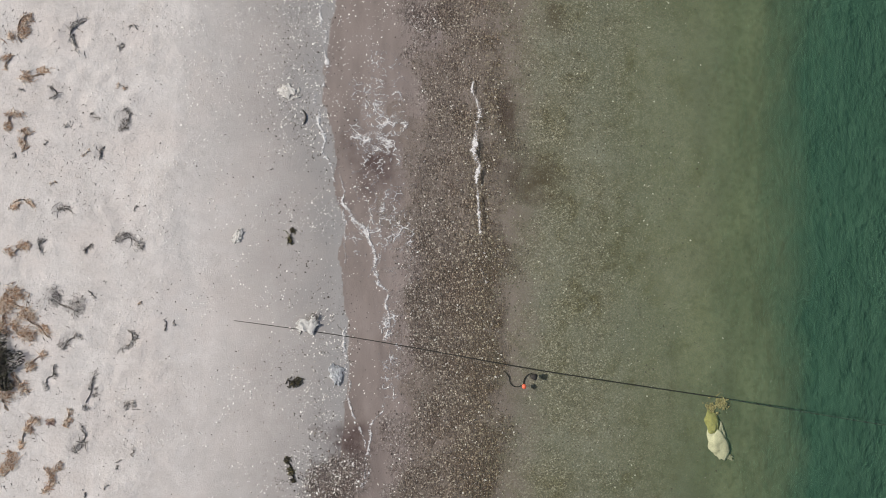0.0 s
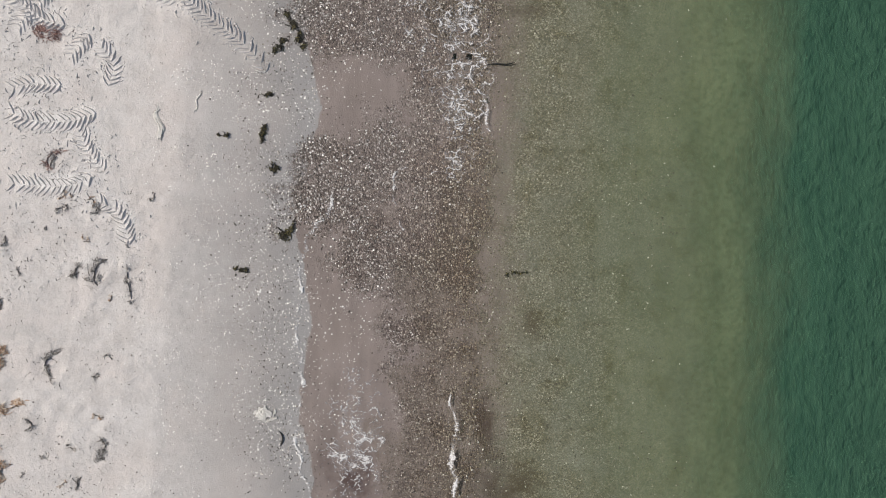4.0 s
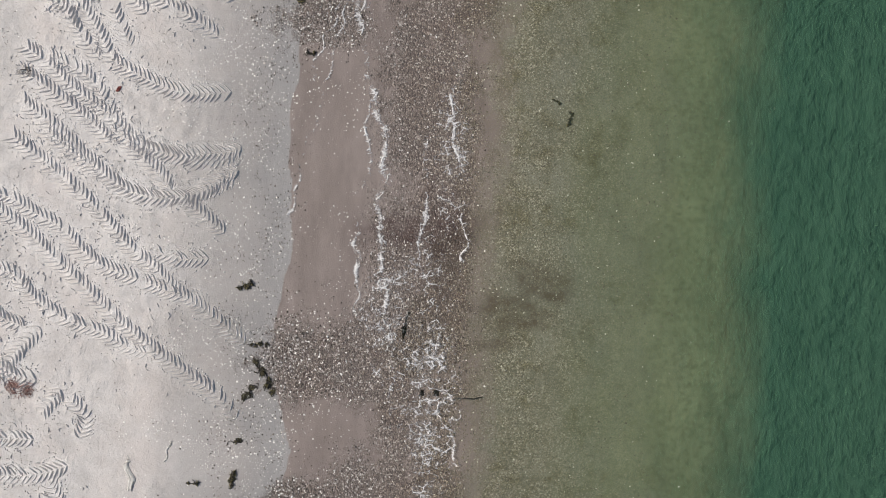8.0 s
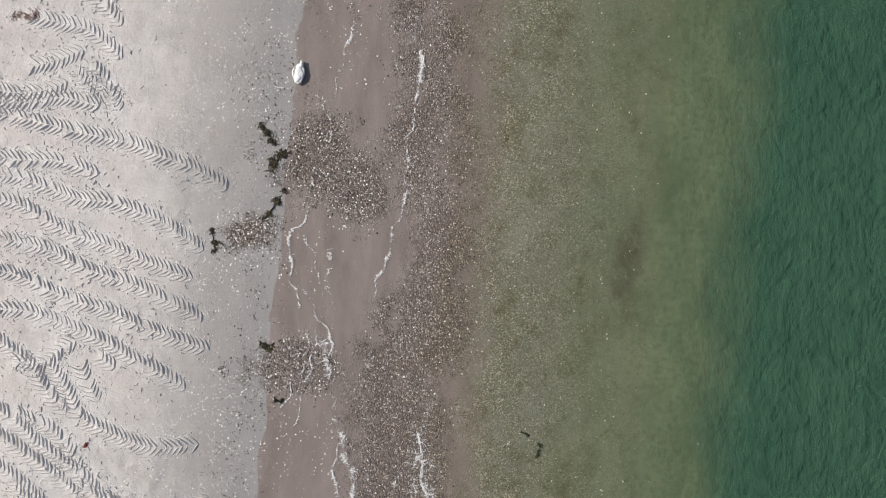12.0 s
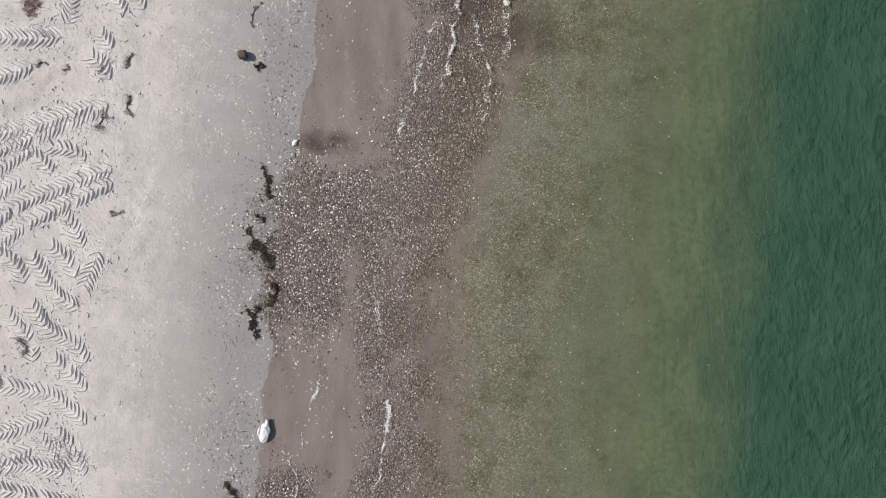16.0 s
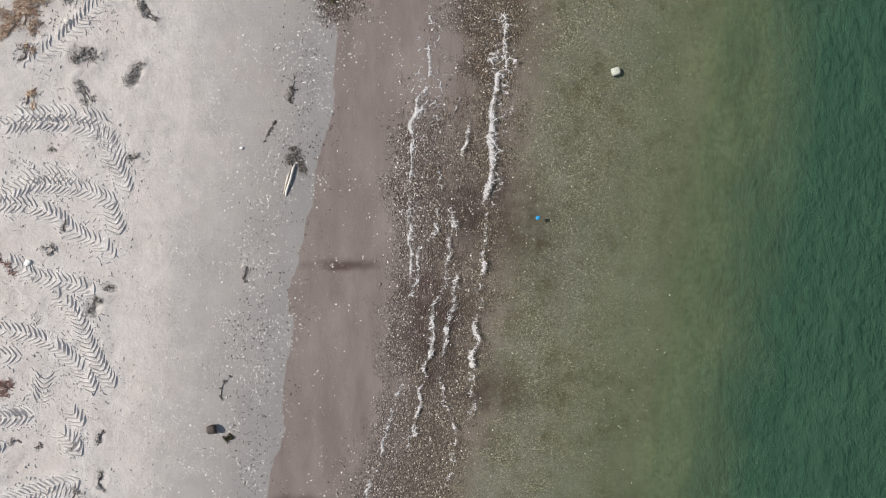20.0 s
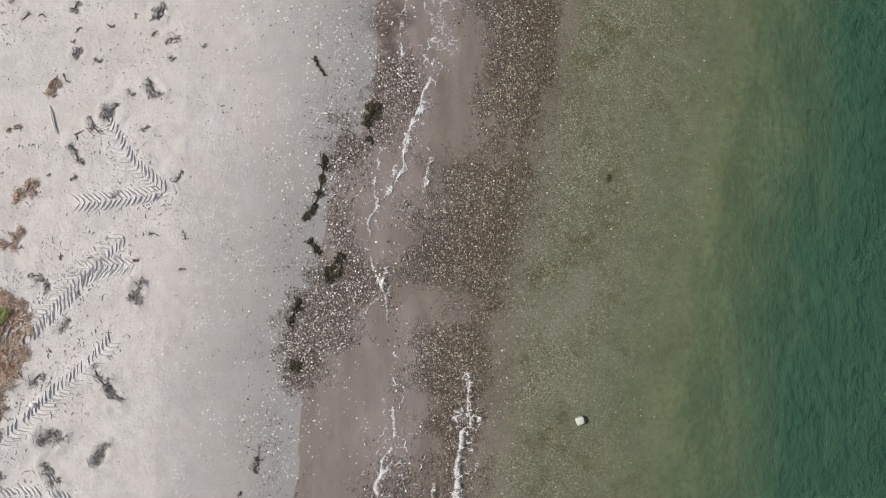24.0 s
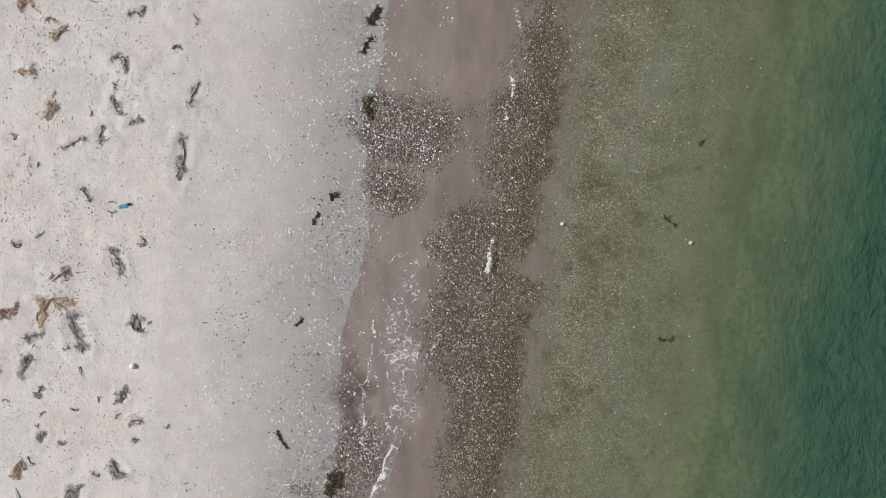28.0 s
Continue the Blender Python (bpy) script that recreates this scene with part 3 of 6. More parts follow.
DRIED_E = [
    (-1.06, 44.42, 0.30, 0.17, 20), (-1.34, 44.65, 0.35, 0.15, -60), (-1.61, 44.19, 0.33, 0.15, 80),
    (-2.07, 44.05, 0.43, 0.09, 30), (-1.91, 43.22, 0.33, 0.13, -50), (-1.43, 42.10, 0.54, 0.22, -70),
    (-2.11, 40.92, 0.73, 0.30, -75), (-1.09, 41.10, 0.39, 0.11, -75), (-2.80, 40.87, 0.37, 0.15, 20),
    (-2.95, 40.40, 0.39, 0.11, 65), (-3.02, 42.38, 0.17, 0.13, 0), (-0.99, 42.42, 0.20, 0.13, 60),
    (-1.48, 38.60, 0.35, 0.19, -50), (-1.26, 45.38, 0.39, 0.20, -40), (-0.97, 46.20, 0.32, 0.15, 20),
    (-0.35, 45.62, 0.19, 0.13, 0), (-2.71, 39.20, 0.19, 0.13, 60), (-2.39, 39.05, 0.15, 0.13, 0),
    (-2.23, 38.23, 0.22, 0.17, 0)]
DRIED_F = [
    (-2.75, 39.97, 0.24, 0.15, 40), (-1.35, 39.86, 0.22, 0.11, 60)]
STRAW_A = [
    (-6.92, 3.78, 0.56, 0.23, 80), (-7.12, 3.22, 0.28, 0.14, 60), (-6.72, 3.00, 0.43, 0.28, 10),
    (-6.84, 1.93, 0.39, 0.19, 80), (-7.07, 2.25, 0.32, 0.19, 70), (-6.89, 0.93, 0.35, 0.23, 0),
    (-6.91, 0.17, 0.43, 0.19, 40), (-6.58, -1.12, 0.58, 0.23, -40), (-6.42, -3.60, 0.48, 0.20, 80),
    (-6.94, -0.75, 0.46, 0.37, -20), (-6.39, -2.64, 0.15, 0.11, 0), (-6.87, 3.80, 0.37, 0.17, 80),
    (-4.32, 33.33, 0.70, 0.46, 60), (-4.00, 33.24, 0.32, 0.20, 60), (-4.12, 32.92, 0.19, 0.15, 0),
    (-4.11, 32.15, 0.39, 0.19, 60), (-3.80, 34.34, 1.12, 0.56, 85), (-4.13, 33.64, 0.56, 0.33, 40),
    (-3.88, 34.42, 1.30, 0.48, 90)]
STRAW_B = [
    (-3.90, 36.05, 0.41, 0.19, 10), (-3.74, 37.92, 0.24, 0.09, 0), (-3.53, 36.94, 0.41, 0.17, 40),
    (-2.60, 41.32, 0.60, 0.37, 50), (-3.15, 41.27, 0.22, 0.19, 0), (-3.48, 40.34, 0.32, 0.20, 0),
    (-3.13, 38.65, 0.30, 0.09, 70), (-3.61, 36.88, 0.48, 0.19, 50), (-3.75, 36.14, 0.39, 0.19, 60),
    (-2.41, 44.59, 0.35, 0.23, 60), (-2.55, 41.39, 0.52, 0.24, 45), (-3.10, 38.63, 0.32, 0.20, 70),
    (-2.24, 45.82, 0.33, 0.19, 40), (-2.75, 45.23, 0.26, 0.19, 0), (-2.37, 46.05, 0.20, 0.13, 0),
    (-2.76, 46.27, 0.30, 0.24, 0), (-7.04, -0.57, 0.56, 0.37, 30), (-6.85, -1.21, 0.56, 0.28, -40),
    (-7.02, -2.22, 0.56, 0.37, 60)]
STRAW_C = [
    (-6.74, -2.77, 0.56, 0.19, 60), (-7.05, -3.32, 0.56, 0.28, 80), (-6.29, -3.42, 0.37, 0.15, 60),
    (-6.67, -1.67, 0.46, 0.19, 40), (-7.10, -1.03, 0.56, 0.28, 90), (-6.84, -2.04, 0.46, 0.17, -50),
    (-6.12, -2.59, 0.37, 0.13, 70), (-3.83, 35.07, 0.56, 0.28, -30), (-3.61, 34.61, 0.65, 0.28, 90),
    (-3.71, 34.06, 0.56, 0.37, 80), (-3.99, 33.69, 0.56, 0.33, 50), (-4.27, 33.41, 0.56, 0.37, 30),
    (-4.12, 33.87, 0.56, 0.37, 60), (-3.78, 34.89, 0.56, 0.28, 80), (-3.83, 34.23, 0.65, 0.33, 90),
    (-4.00, 33.86, 0.56, 0.28, 60), (-4.00, 35.07, 0.46, 0.28, 70)]
WEED_A = [
    (-2.56, 0.42, 0.30, 0.11, 80), (-2.50, -2.05, 0.26, 0.17, 30), (-2.55, -3.52, 0.43, 0.11, -70),
    (-2.25, 5.94, 0.33, 0.19, 10), (-2.98, 5.26, 0.24, 0.09, 0), (-2.46, 6.94, 0.20, 0.07, -80),
    (-2.61, 7.53, 0.30, 0.05, 75), (-2.52, 8.16, 0.15, 0.09, 0), (-2.09, 9.28, 0.60, 0.13, -60),
    (-2.35, 8.98, 0.30, 0.13, 50), (-2.14, 9.81, 0.30, 0.07, 0), (-2.41, 10.80, 0.19, 0.13, 0),
    (-2.61, 7.56, 0.20, 0.07, 70), (-3.27, 7.49, 0.24, 0.06, 0), (-1.44, 19.26, 0.48, 0.11, -60),
    (-1.25, 18.83, 0.39, 0.23, 60), (-1.35, 18.06, 0.58, 0.09, 55), (-2.35, 17.47, 0.39, 0.09, -80),
    (-1.46, 15.71, 0.26, 0.19, 0)]
WEED_B = [
    (-1.28, 14.75, 0.19, 0.06, 10), (-1.09, 22.22, 0.46, 0.07, 70), (-0.90, 23.27, 0.56, 0.11, -60),
    (-0.99, 23.40, 0.69, 0.15, -55), (-0.79, 22.54, 0.39, 0.17, 60), (-1.11, 22.12, 0.52, 0.09, -70),
    (-0.85, 24.45, 0.58, 0.07, -80), (-1.00, 23.90, 0.13, 0.11, 0), (-0.96, 26.42, 0.14, 0.11, 20),
    (0.22, 31.08, 0.50, 0.28, -60), (0.12, 32.32, 0.39, 0.09, 80), (-0.67, 29.21, 0.30, 0.07, 80),
    (-0.97, 26.41, 0.13, 0.11, 60), (-0.24, 31.65, 0.37, 0.05, 60), (1.41, 35.60, 0.48, 0.11, 60),
    (1.13, 35.93, 0.33, 0.09, -50), (0.74, 34.78, 0.48, 0.07, 70), (0.78, 33.92, 0.20, 0.11, 0),
    (1.17, 36.95, 1.23, 0.11, 75)]
WEED_C = [
    (1.48, 35.55, 0.58, 0.13, 60), (1.11, 35.94, 0.26, 0.07, -60), (2.09, 38.12, 0.69, 0.17, 80),
    (0.78, 34.88, 0.33, 0.11, 60), (0.77, 33.87, 0.24, 0.17, 0), (0.16, 31.19, 0.39, 0.19, 60),
    (0.12, 32.25, 0.28, 0.13, 60), (2.81, 46.28, 0.39, 0.15, 60), (2.71, 45.76, 0.30, 0.09, 60),
    (2.75, 44.72, 0.43, 0.11, 80), (2.13, 43.19, 0.20, 0.09, 50), (2.13, 38.26, 0.33, 0.19, 70),
    (1.84, 42.85, 0.22, 0.06, 60), (1.54, 41.06, 0.19, 0.05, 50), (1.23, 39.00, 0.37, 0.04, -60),
    (8.09, 42.79, 0.30, 0.06, -40), (8.64, 44.21, 0.11, 0.09, 0), (3.19, 13.73, 0.30, 0.07, 80),
    (2.95, 14.04, 0.15, 0.05, -30)]
WEED_D = [
    (1.70, 5.18, 0.33, 0.04, 0), (6.27, 37.13, 0.11, 0.15, 80),
    (8.08, 40.64, 0.32, 0.05, 0), (-2.32, 10.82, 0.19, 0.13, 0), (-2.61, 7.57, 0.28, 0.07, 70),
    (-2.45, 6.98, 0.13, 0.11, 60), (-1.04, 27.29, 0.41, 0.06, 70)]
RUST = [
    (-6.06, 9.15, 0.46, 0.32, 0), (-6.03, 7.05, 0.30, 0.17, 80), (-6.12, 9.12, 0.37, 0.15, -30),
    (-5.31, 21.16, 0.37, 0.17, -30), (-5.27, 22.13, 0.19, 0.15, 0), (-2.35, 41.89, 0.42, 0.26, 30),
    (-3.17, 41.27, 0.28, 0.17, 20), (-4.87, 27.87, 0.37, 0.15, 80), (-4.60, 27.32, 0.33, 0.19, -20),
    (-4.60, 27.28, 0.37, 0.28, 60), (-4.52, 29.35, 0.46, 0.19, -30), (-1.82, 35.74, 0.09, 0.06, 0),
    (-1.82, 35.74, 0.11, 0.09, 0), (-6.39, -2.64, 0.15, 0.11, 0), (-3.19, 41.30, 0.35, 0.15, 20)]
DRIED = DRIED_A + DRIED_B + DRIED_C + DRIED_D + DRIED_E + DRIED_F


# ---- lines of the tyre tracks ----
TRACKS_A = [
    [(-4.48, 13.35), (-4.16, 13.18), (-3.78, 13.04), (-3.41, 12.96), (-3.04, 12.90), (-2.71, 12.96), (-2.53, 13.09)],
    [(-4.25, 13.12), (-3.92, 12.79), (-3.55, 12.40)],
    [(-5.55, 13.35), (-5.18, 13.00), (-4.72, 12.70), (-4.34, 12.44), (-3.97, 12.31), (-3.60, 12.28), (-3.23, 12.35), (-2.85, 12.49), (-2.57, 12.63)],
    [(-3.37, 12.25), (-3.09, 12.00), (-2.72, 11.69)],
    [(-6.11, 13.26), (-5.65, 12.88), (-5.18, 12.47), (-4.81, 12.09), (-4.26, 11.44), (-3.88, 11.12), (-3.51, 10.74), (-3.14, 10.46), (-2.86, 10.23), (-2.39, 9.81)],
    [(-3.74, 11.35), (-3.42, 11.26), (-2.95, 11.28)],
    [(-5.09, 11.44), (-4.72, 11.16), (-4.26, 10.98), (-3.79, 10.79), (-3.37, 10.60)],
    [(-6.58, 12.37), (-6.21, 12.28), (-5.84, 12.05), (-5.37, 11.77), (-5.09, 11.44)],
]
TRACKS_B = [
    [(-6.58, 12.23), (-6.03, 11.81), (-5.65, 11.44), (-5.19, 10.98), (-4.91, 10.70), (-4.35, 10.14), (-3.79, 9.67), (-3.23, 9.24), (-2.95, 9.02), (-2.72, 8.78), (-2.56, 8.52)],
    [(-6.59, 11.16), (-6.12, 10.98), (-5.84, 10.65), (-5.47, 10.37), (-5.10, 10.18), (-4.73, 10.04), (-4.35, 9.81), (-3.98, 9.67)],
    [(-6.51, 9.25), (-6.04, 9.81), (-5.71, 10.14)],
    [(-6.60, 9.67), (-6.13, 9.34), (-5.76, 9.25)],
    [(-6.59, 10.56), (-6.31, 10.28), (-5.94, 10.14)],
    [(-6.61, 7.80), (-6.33, 7.70), (-6.05, 7.68), (-5.67, 7.71), (-5.25, 7.85)],
    [(-5.58, 7.52), (-5.39, 7.14), (-5.16, 6.86)],
    [(-6.61, 6.67), (-6.14, 6.63), (-5.68, 6.65), (-5.35, 6.81)],
    [(-5.21, 6.35), (-4.93, 6.16), (-4.76, 5.64)],
    [(-5.67, 8.78), (-5.38, 9.11)],
]
TRACKS_C = [
    [(-6.60, 8.22), (-6.32, 8.29), (-5.81, 8.27)],
    [(-5.20, 8.88), (-5.01, 8.60), (-5.11, 8.27)],
    [(-5.92, 19.97), (-5.45, 19.90), (-4.98, 19.97), (-4.70, 20.11)],
    [(-5.92, 19.78), (-5.36, 19.75), (-4.80, 19.83), (-4.14, 19.69)],
    [(-5.92, 19.57), (-5.45, 19.50), (-4.99, 19.38), (-4.52, 19.26), (-4.05, 19.17), (-3.67, 19.08), (-3.21, 18.89), (-2.74, 18.70), (-2.36, 18.51), (-2.13, 18.32)],
    [(-5.93, 18.84), (-5.36, 18.80), (-4.80, 18.78), (-4.19, 18.56)],
    [(-5.93, 18.56), (-5.46, 18.50), (-4.99, 18.33), (-4.52, 18.16), (-4.05, 18.12), (-3.68, 18.00), (-3.21, 17.79), (-2.83, 17.53), (-2.46, 17.25)],
    [(-5.93, 18.19), (-5.46, 18.05), (-4.99, 17.77), (-4.52, 17.53), (-4.05, 17.39), (-3.58, 17.18), (-3.12, 16.99), (-2.65, 16.82)],
]
TRACKS_D = [
    [(-5.93, 17.53), (-5.46, 17.44), (-4.99, 17.30), (-4.52, 17.06), (-4.05, 16.87), (-3.59, 16.71), (-3.12, 16.47), (-2.74, 16.26), (-2.51, 16.07)],
    [(-5.93, 17.02), (-5.46, 16.87), (-4.99, 16.64), (-4.52, 16.45), (-4.06, 16.31), (-3.59, 16.08), (-3.12, 15.89), (-2.65, 15.70), (-2.37, 15.60)],
    [(-4.23, 20.29), (-4.00, 20.01), (-4.10, 19.64)],
    [(-4.52, 20.20), (-4.19, 19.69)],
    [(-5.93, 16.36), (-5.37, 16.31), (-4.99, 16.17), (-4.53, 15.98), (-4.06, 15.75), (-3.68, 15.51), (-3.31, 15.32), (-3.03, 15.14), (-2.79, 14.95)],
    [(-5.47, 15.47), (-5.09, 15.47), (-4.81, 15.70), (-4.54, 15.84)],
    [(-5.00, 15.42), (-4.72, 14.95), (-4.53, 14.57), (-4.25, 14.39), (-3.87, 14.20), (-3.50, 14.06), (-3.12, 14.01), (-2.61, 14.06)],
]
TRACKS_E = [
    [(-5.93, 15.89), (-5.37, 15.47), (-5.09, 15.04), (-4.72, 14.57)],
    [(-5.94, 14.76), (-5.56, 14.48), (-5.19, 14.11), (-4.81, 13.82), (-4.44, 13.49), (-4.06, 13.17), (-3.59, 13.02), (-3.12, 13.02), (-2.65, 13.07), (-2.45, 13.16)],
    [(-5.94, 14.34), (-5.47, 14.01), (-5.00, 13.64), (-4.53, 13.17)],
    [(-5.94, 13.83), (-5.47, 13.45), (-5.00, 12.98), (-4.53, 12.56), (-4.06, 12.32), (-3.60, 12.28), (-3.13, 12.37), (-2.75, 12.65), (-2.49, 12.77)],
    [(-4.06, 13.00), (-3.78, 12.70), (-3.58, 12.39)],
    [(-4.48, 15.33), (-4.34, 15.00), (-4.20, 14.72)],
    [(-5.47, 14.58), (-5.00, 14.34), (-4.72, 14.01), (-4.53, 13.64)],
    [(-4.15, 15.51), (-3.92, 15.32)],
    [(-5.18, 26.83), (-4.71, 26.81), (-4.11, 26.87)],
    [(-3.97, 27.46), (-4.02, 27.18), (-4.11, 27.00)],
]
TRACKS_F = [
    [(-5.18, 26.16), (-4.90, 26.26), (-4.60, 26.41)],
    [(-3.65, 26.49), (-3.51, 26.35), (-3.35, 26.10)],
    [(-5.19, 24.98), (-4.72, 25.17), (-4.26, 25.37), (-3.79, 25.56), (-3.35, 25.79)],
    [(-5.19, 25.26), (-4.72, 25.35), (-4.26, 25.51), (-3.65, 25.74)],
    [(-4.31, 25.05), (-3.98, 24.96), (-3.78, 24.79)],
    [(-5.19, 24.68), (-4.91, 24.87), (-4.63, 25.03)],
    [(-5.20, 23.89), (-4.73, 24.17), (-4.26, 24.35), (-3.80, 24.54), (-3.33, 24.72)],
    [(-5.20, 23.47), (-4.73, 23.80), (-4.27, 24.03), (-3.80, 24.26), (-3.33, 24.49)],
    [(-4.17, 23.98), (-3.99, 23.70), (-3.83, 23.36)],
    [(-4.63, 24.91), (-4.45, 24.77), (-4.31, 24.59)],
    [(-5.19, 24.31), (-4.82, 24.54)],
    [(-3.51, 26.86), (-3.32, 26.62)],
    [(-5.20, 23.33), (-4.92, 23.10), (-4.78, 22.80)],
]
TRACKS_G = [
    [(-4.32, 23.38), (-4.09, 23.15), (-3.97, 22.90)],
    [(-3.81, 22.77), (-3.67, 23.10), (-3.57, 23.33)],
    [(-4.64, 23.19), (-4.27, 22.64), (-3.88, 22.37)],
    [(-4.65, 22.40), (-4.37, 22.03), (-4.00, 21.80), (-3.80, 21.47)],
    [(-4.28, 21.52), (-4.00, 21.24), (-3.82, 21.03)],
    [(-5.21, 21.15), (-4.75, 21.05), (-4.38, 20.96), (-4.01, 20.68), (-3.80, 20.47)],
    [(-5.22, 20.35), (-4.85, 20.45), (-4.42, 20.63)],
    [(-4.29, 20.12), (-4.01, 19.93), (-3.83, 19.56)],
    [(-5.02, 22.26), (-4.74, 21.89), (-4.65, 21.52)],
    [(-2.24, 34.37), (-2.52, 34.05), (-2.89, 33.73), (-3.18, 33.50), (-3.46, 33.22), (-3.74, 32.99), (-4.12, 32.66)],
    [(-4.60, 31.63), (-4.13, 31.71), (-3.67, 31.69), (-3.20, 31.62), (-2.92, 31.47), (-2.81, 31.25)],
    [(-4.23, 31.84), (-3.48, 31.86), (-2.87, 31.73)],
]
TRACKS_H = [
    [(-3.20, 31.55), (-2.92, 31.25), (-2.74, 30.97), (-2.54, 30.57)],
    [(-4.62, 30.51), (-4.15, 30.68), (-3.68, 30.68), (-3.21, 30.59), (-2.70, 30.38)],
    [(-4.15, 30.81), (-3.87, 30.85), (-3.35, 30.80)],
    [(-4.63, 30.37), (-4.16, 30.33), (-3.78, 30.19), (-3.41, 29.90), (-3.04, 29.72), (-2.80, 29.48)],
    [(-4.45, 29.38), (-4.08, 29.19), (-3.71, 29.10), (-3.33, 29.01), (-3.10, 28.87)],
    [(-3.71, 28.82), (-3.43, 28.53), (-3.25, 28.06), (-3.16, 27.87), (-2.97, 27.53), (-2.81, 27.28)],
    [(-4.66, 28.29), (-4.19, 28.20), (-3.72, 27.96), (-3.35, 27.58), (-3.14, 27.22)],
    [(-4.67, 27.86), (-4.31, 27.84)],
    [(-4.69, 26.81), (-4.26, 26.81)],
    [(-2.84, 30.28), (-2.71, 29.86)],
    [(-3.55, 26.48), (-3.43, 26.19)],
    [(-2.87, 31.45), (-2.60, 30.80)],
]
TRACKS_I = [
    [(-3.48, 34.61), (-3.01, 35.08), (-2.60, 35.50), (-1.82, 35.67)],
    [(-2.23, 37.96), (-1.87, 37.35), (-1.24, 36.79)],
    [(-2.71, 36.70), (-2.07, 36.76), (-1.33, 36.88)],
    [(-3.56, 34.60), (-2.91, 35.34), (-1.98, 36.18)],
    [(-2.77, 35.62), (-1.94, 35.71)],
]
TRACKS = TRACKS_A + TRACKS_B + TRACKS_C + TRACKS_D + TRACKS_E + TRACKS_F + TRACKS_G + TRACKS_H + TRACKS_I


def smooth_path(points, step):
    """Points along a smooth curve through the given ones, a step apart, with their directions."""
    p = np.array(points, float)
    q = np.vstack([2 * p[0] - p[1], p, 2 * p[-1] - p[-2]])
    out = []
    for k in range(1, len(q) - 2):
        a, b, c, d = q[k - 1], q[k], q[k + 1], q[k + 2]
        m = max(2, int(np.linalg.norm(c - b) / 0.02))
        t = np.linspace(0, 1, m, endpoint=False)[:, None]
        out.append(0.5 * (2 * b + (c - a) * t + (2 * a - 5 * b + 4 * c - d) * t ** 2 + (3 * b - a - 3 * c + d) * t ** 3))
    out = np.vstack(out + [p[-1:]])
    run = np.concatenate([[0], np.cumsum(np.linalg.norm(np.diff(out, axis=0), axis=1))])
    s = np.arange(0, run[-1], step)
    pos = np.stack([np.interp(s, run, out[:, 0]), np.interp(s, run, out[:, 1])], 1)
    way = np.gradient(pos, axis=0)
    way /= np.linalg.norm(way, axis=1)[:, None] + 1e-9
    return pos, way


WHEELED = np.zeros((160, 640))  # how much the sand is driven over, in cells of 0.1 m from x = -10, y = -8
for points in TRACKS:
    pos, _ = smooth_path(points, 0.05)
    np.add.at(WHEELED, (((pos[:, 0] + 10) * 10).astype(int), ((pos[:, 1] + 8) * 10).astype(int)), 0.5)
for _ in range(3):
    WHEELED = (WHEELED + np.roll(WHEELED, 1, 0) + np.roll(WHEELED, -1, 0) + np.roll(WHEELED, 1, 1) + np.roll(WHEELED, -1, 1)) / 5 * 1.25


def driven(x, y):
    """How churned the sand is by wheels, 0 to 1."""
    i, j = np.floor((x + 10) * 10).astype(int), np.floor((y + 8) * 10).astype(int)
    inside = (i >= 0) & (i < 160) & (j >= 0) & (j < 640)
    return np.where(inside, np.clip(WHEELED[np.clip(i, 0, 159), np.clip(j, 0, 639)] * 1.6, 0, 1), 0.0)


def height(x, y):
    x, y = np.asarray(x, float), np.asarray(y, float)
    z = base_height(x, y)
    dry = np.clip((-3.4 - across(x, y)) * 0.8, 0, 1)
    churn = dry * np.clip(soft_noise(x + 3, y, 0.8) * 2 - 0.5, 0.15, 1)
    z = z + 0.02 * dry * (soft_noise(x, y, 0.9) - 0.5) + churn * (0.016 * (soft_noise(x, y, 0.2) - 0.5) + 0.022 * (soft_noise(x, y, 0.1) - 0.5))
    worn = driven(x, y)
    z = z + worn * (0.016 * (soft_noise(x + 5, y, 0.13) - 0.5) + 0.012 * (soft_noise(x, y + 2, 0.07) - 0.5))
    for cx, cy, length, width, turn in DRIED:
        near = (np.abs(x - cx) < 0.6) & (np.abs(y - cy) < 0.6)
        if not near.any():
            continue
        c, s = math.cos(radians(turn)), math.sin(radians(turn))
        a, b = (x[near] - cx) * c + (y[near] - cy) * s, (y[near] - cy) * c - (x[near] - cx) * s
        r = np.sqrt((a / (length * 0.55)) ** 2 + (b / (width * 0.7)) ** 2)
        z[near] += (-0.012 * np.exp(-(r * r) * 1.2) + 0.010 * np.exp(-((r - 1.25) ** 2) * 9)) * (0.3 + 1.4 * soft_noise(x[near], y[near], 0.09))
    return z


def at(x, y):
    return float(height(np.array([x]), np.array([y]))[0])


def grid_mesh(name, xs, ys, zfun, mat, layers, shear=True):
    """A sheet over the grid xs (across) by ys (along), with float layers per vertex."""
    v, yy = np.meshgrid(xs, ys)
    xx = v + (0.0954 * yy - 0.133 if shear else 0)
    x, y = xx.ravel(), yy.ravel()
    co = np.stack([x, y, zfun(x, y)], 1).astype(np.float32)
    nx, ny = len(xs), len(ys)
    i = (np.arange(ny - 1)[:, None] * nx + np.arange(nx - 1)[None]).ravel()
    quads = np.stack([i, i + 1, i + nx + 1, i + nx], 1)
    mesh = fast_mesh(name, co, quads, mat)
    for key, values in layers(x, y).items():
        mesh.attributes.new(key, "FLOAT", "POINT").data.foreach_set("value", values.astype(np.float32))
    return mesh


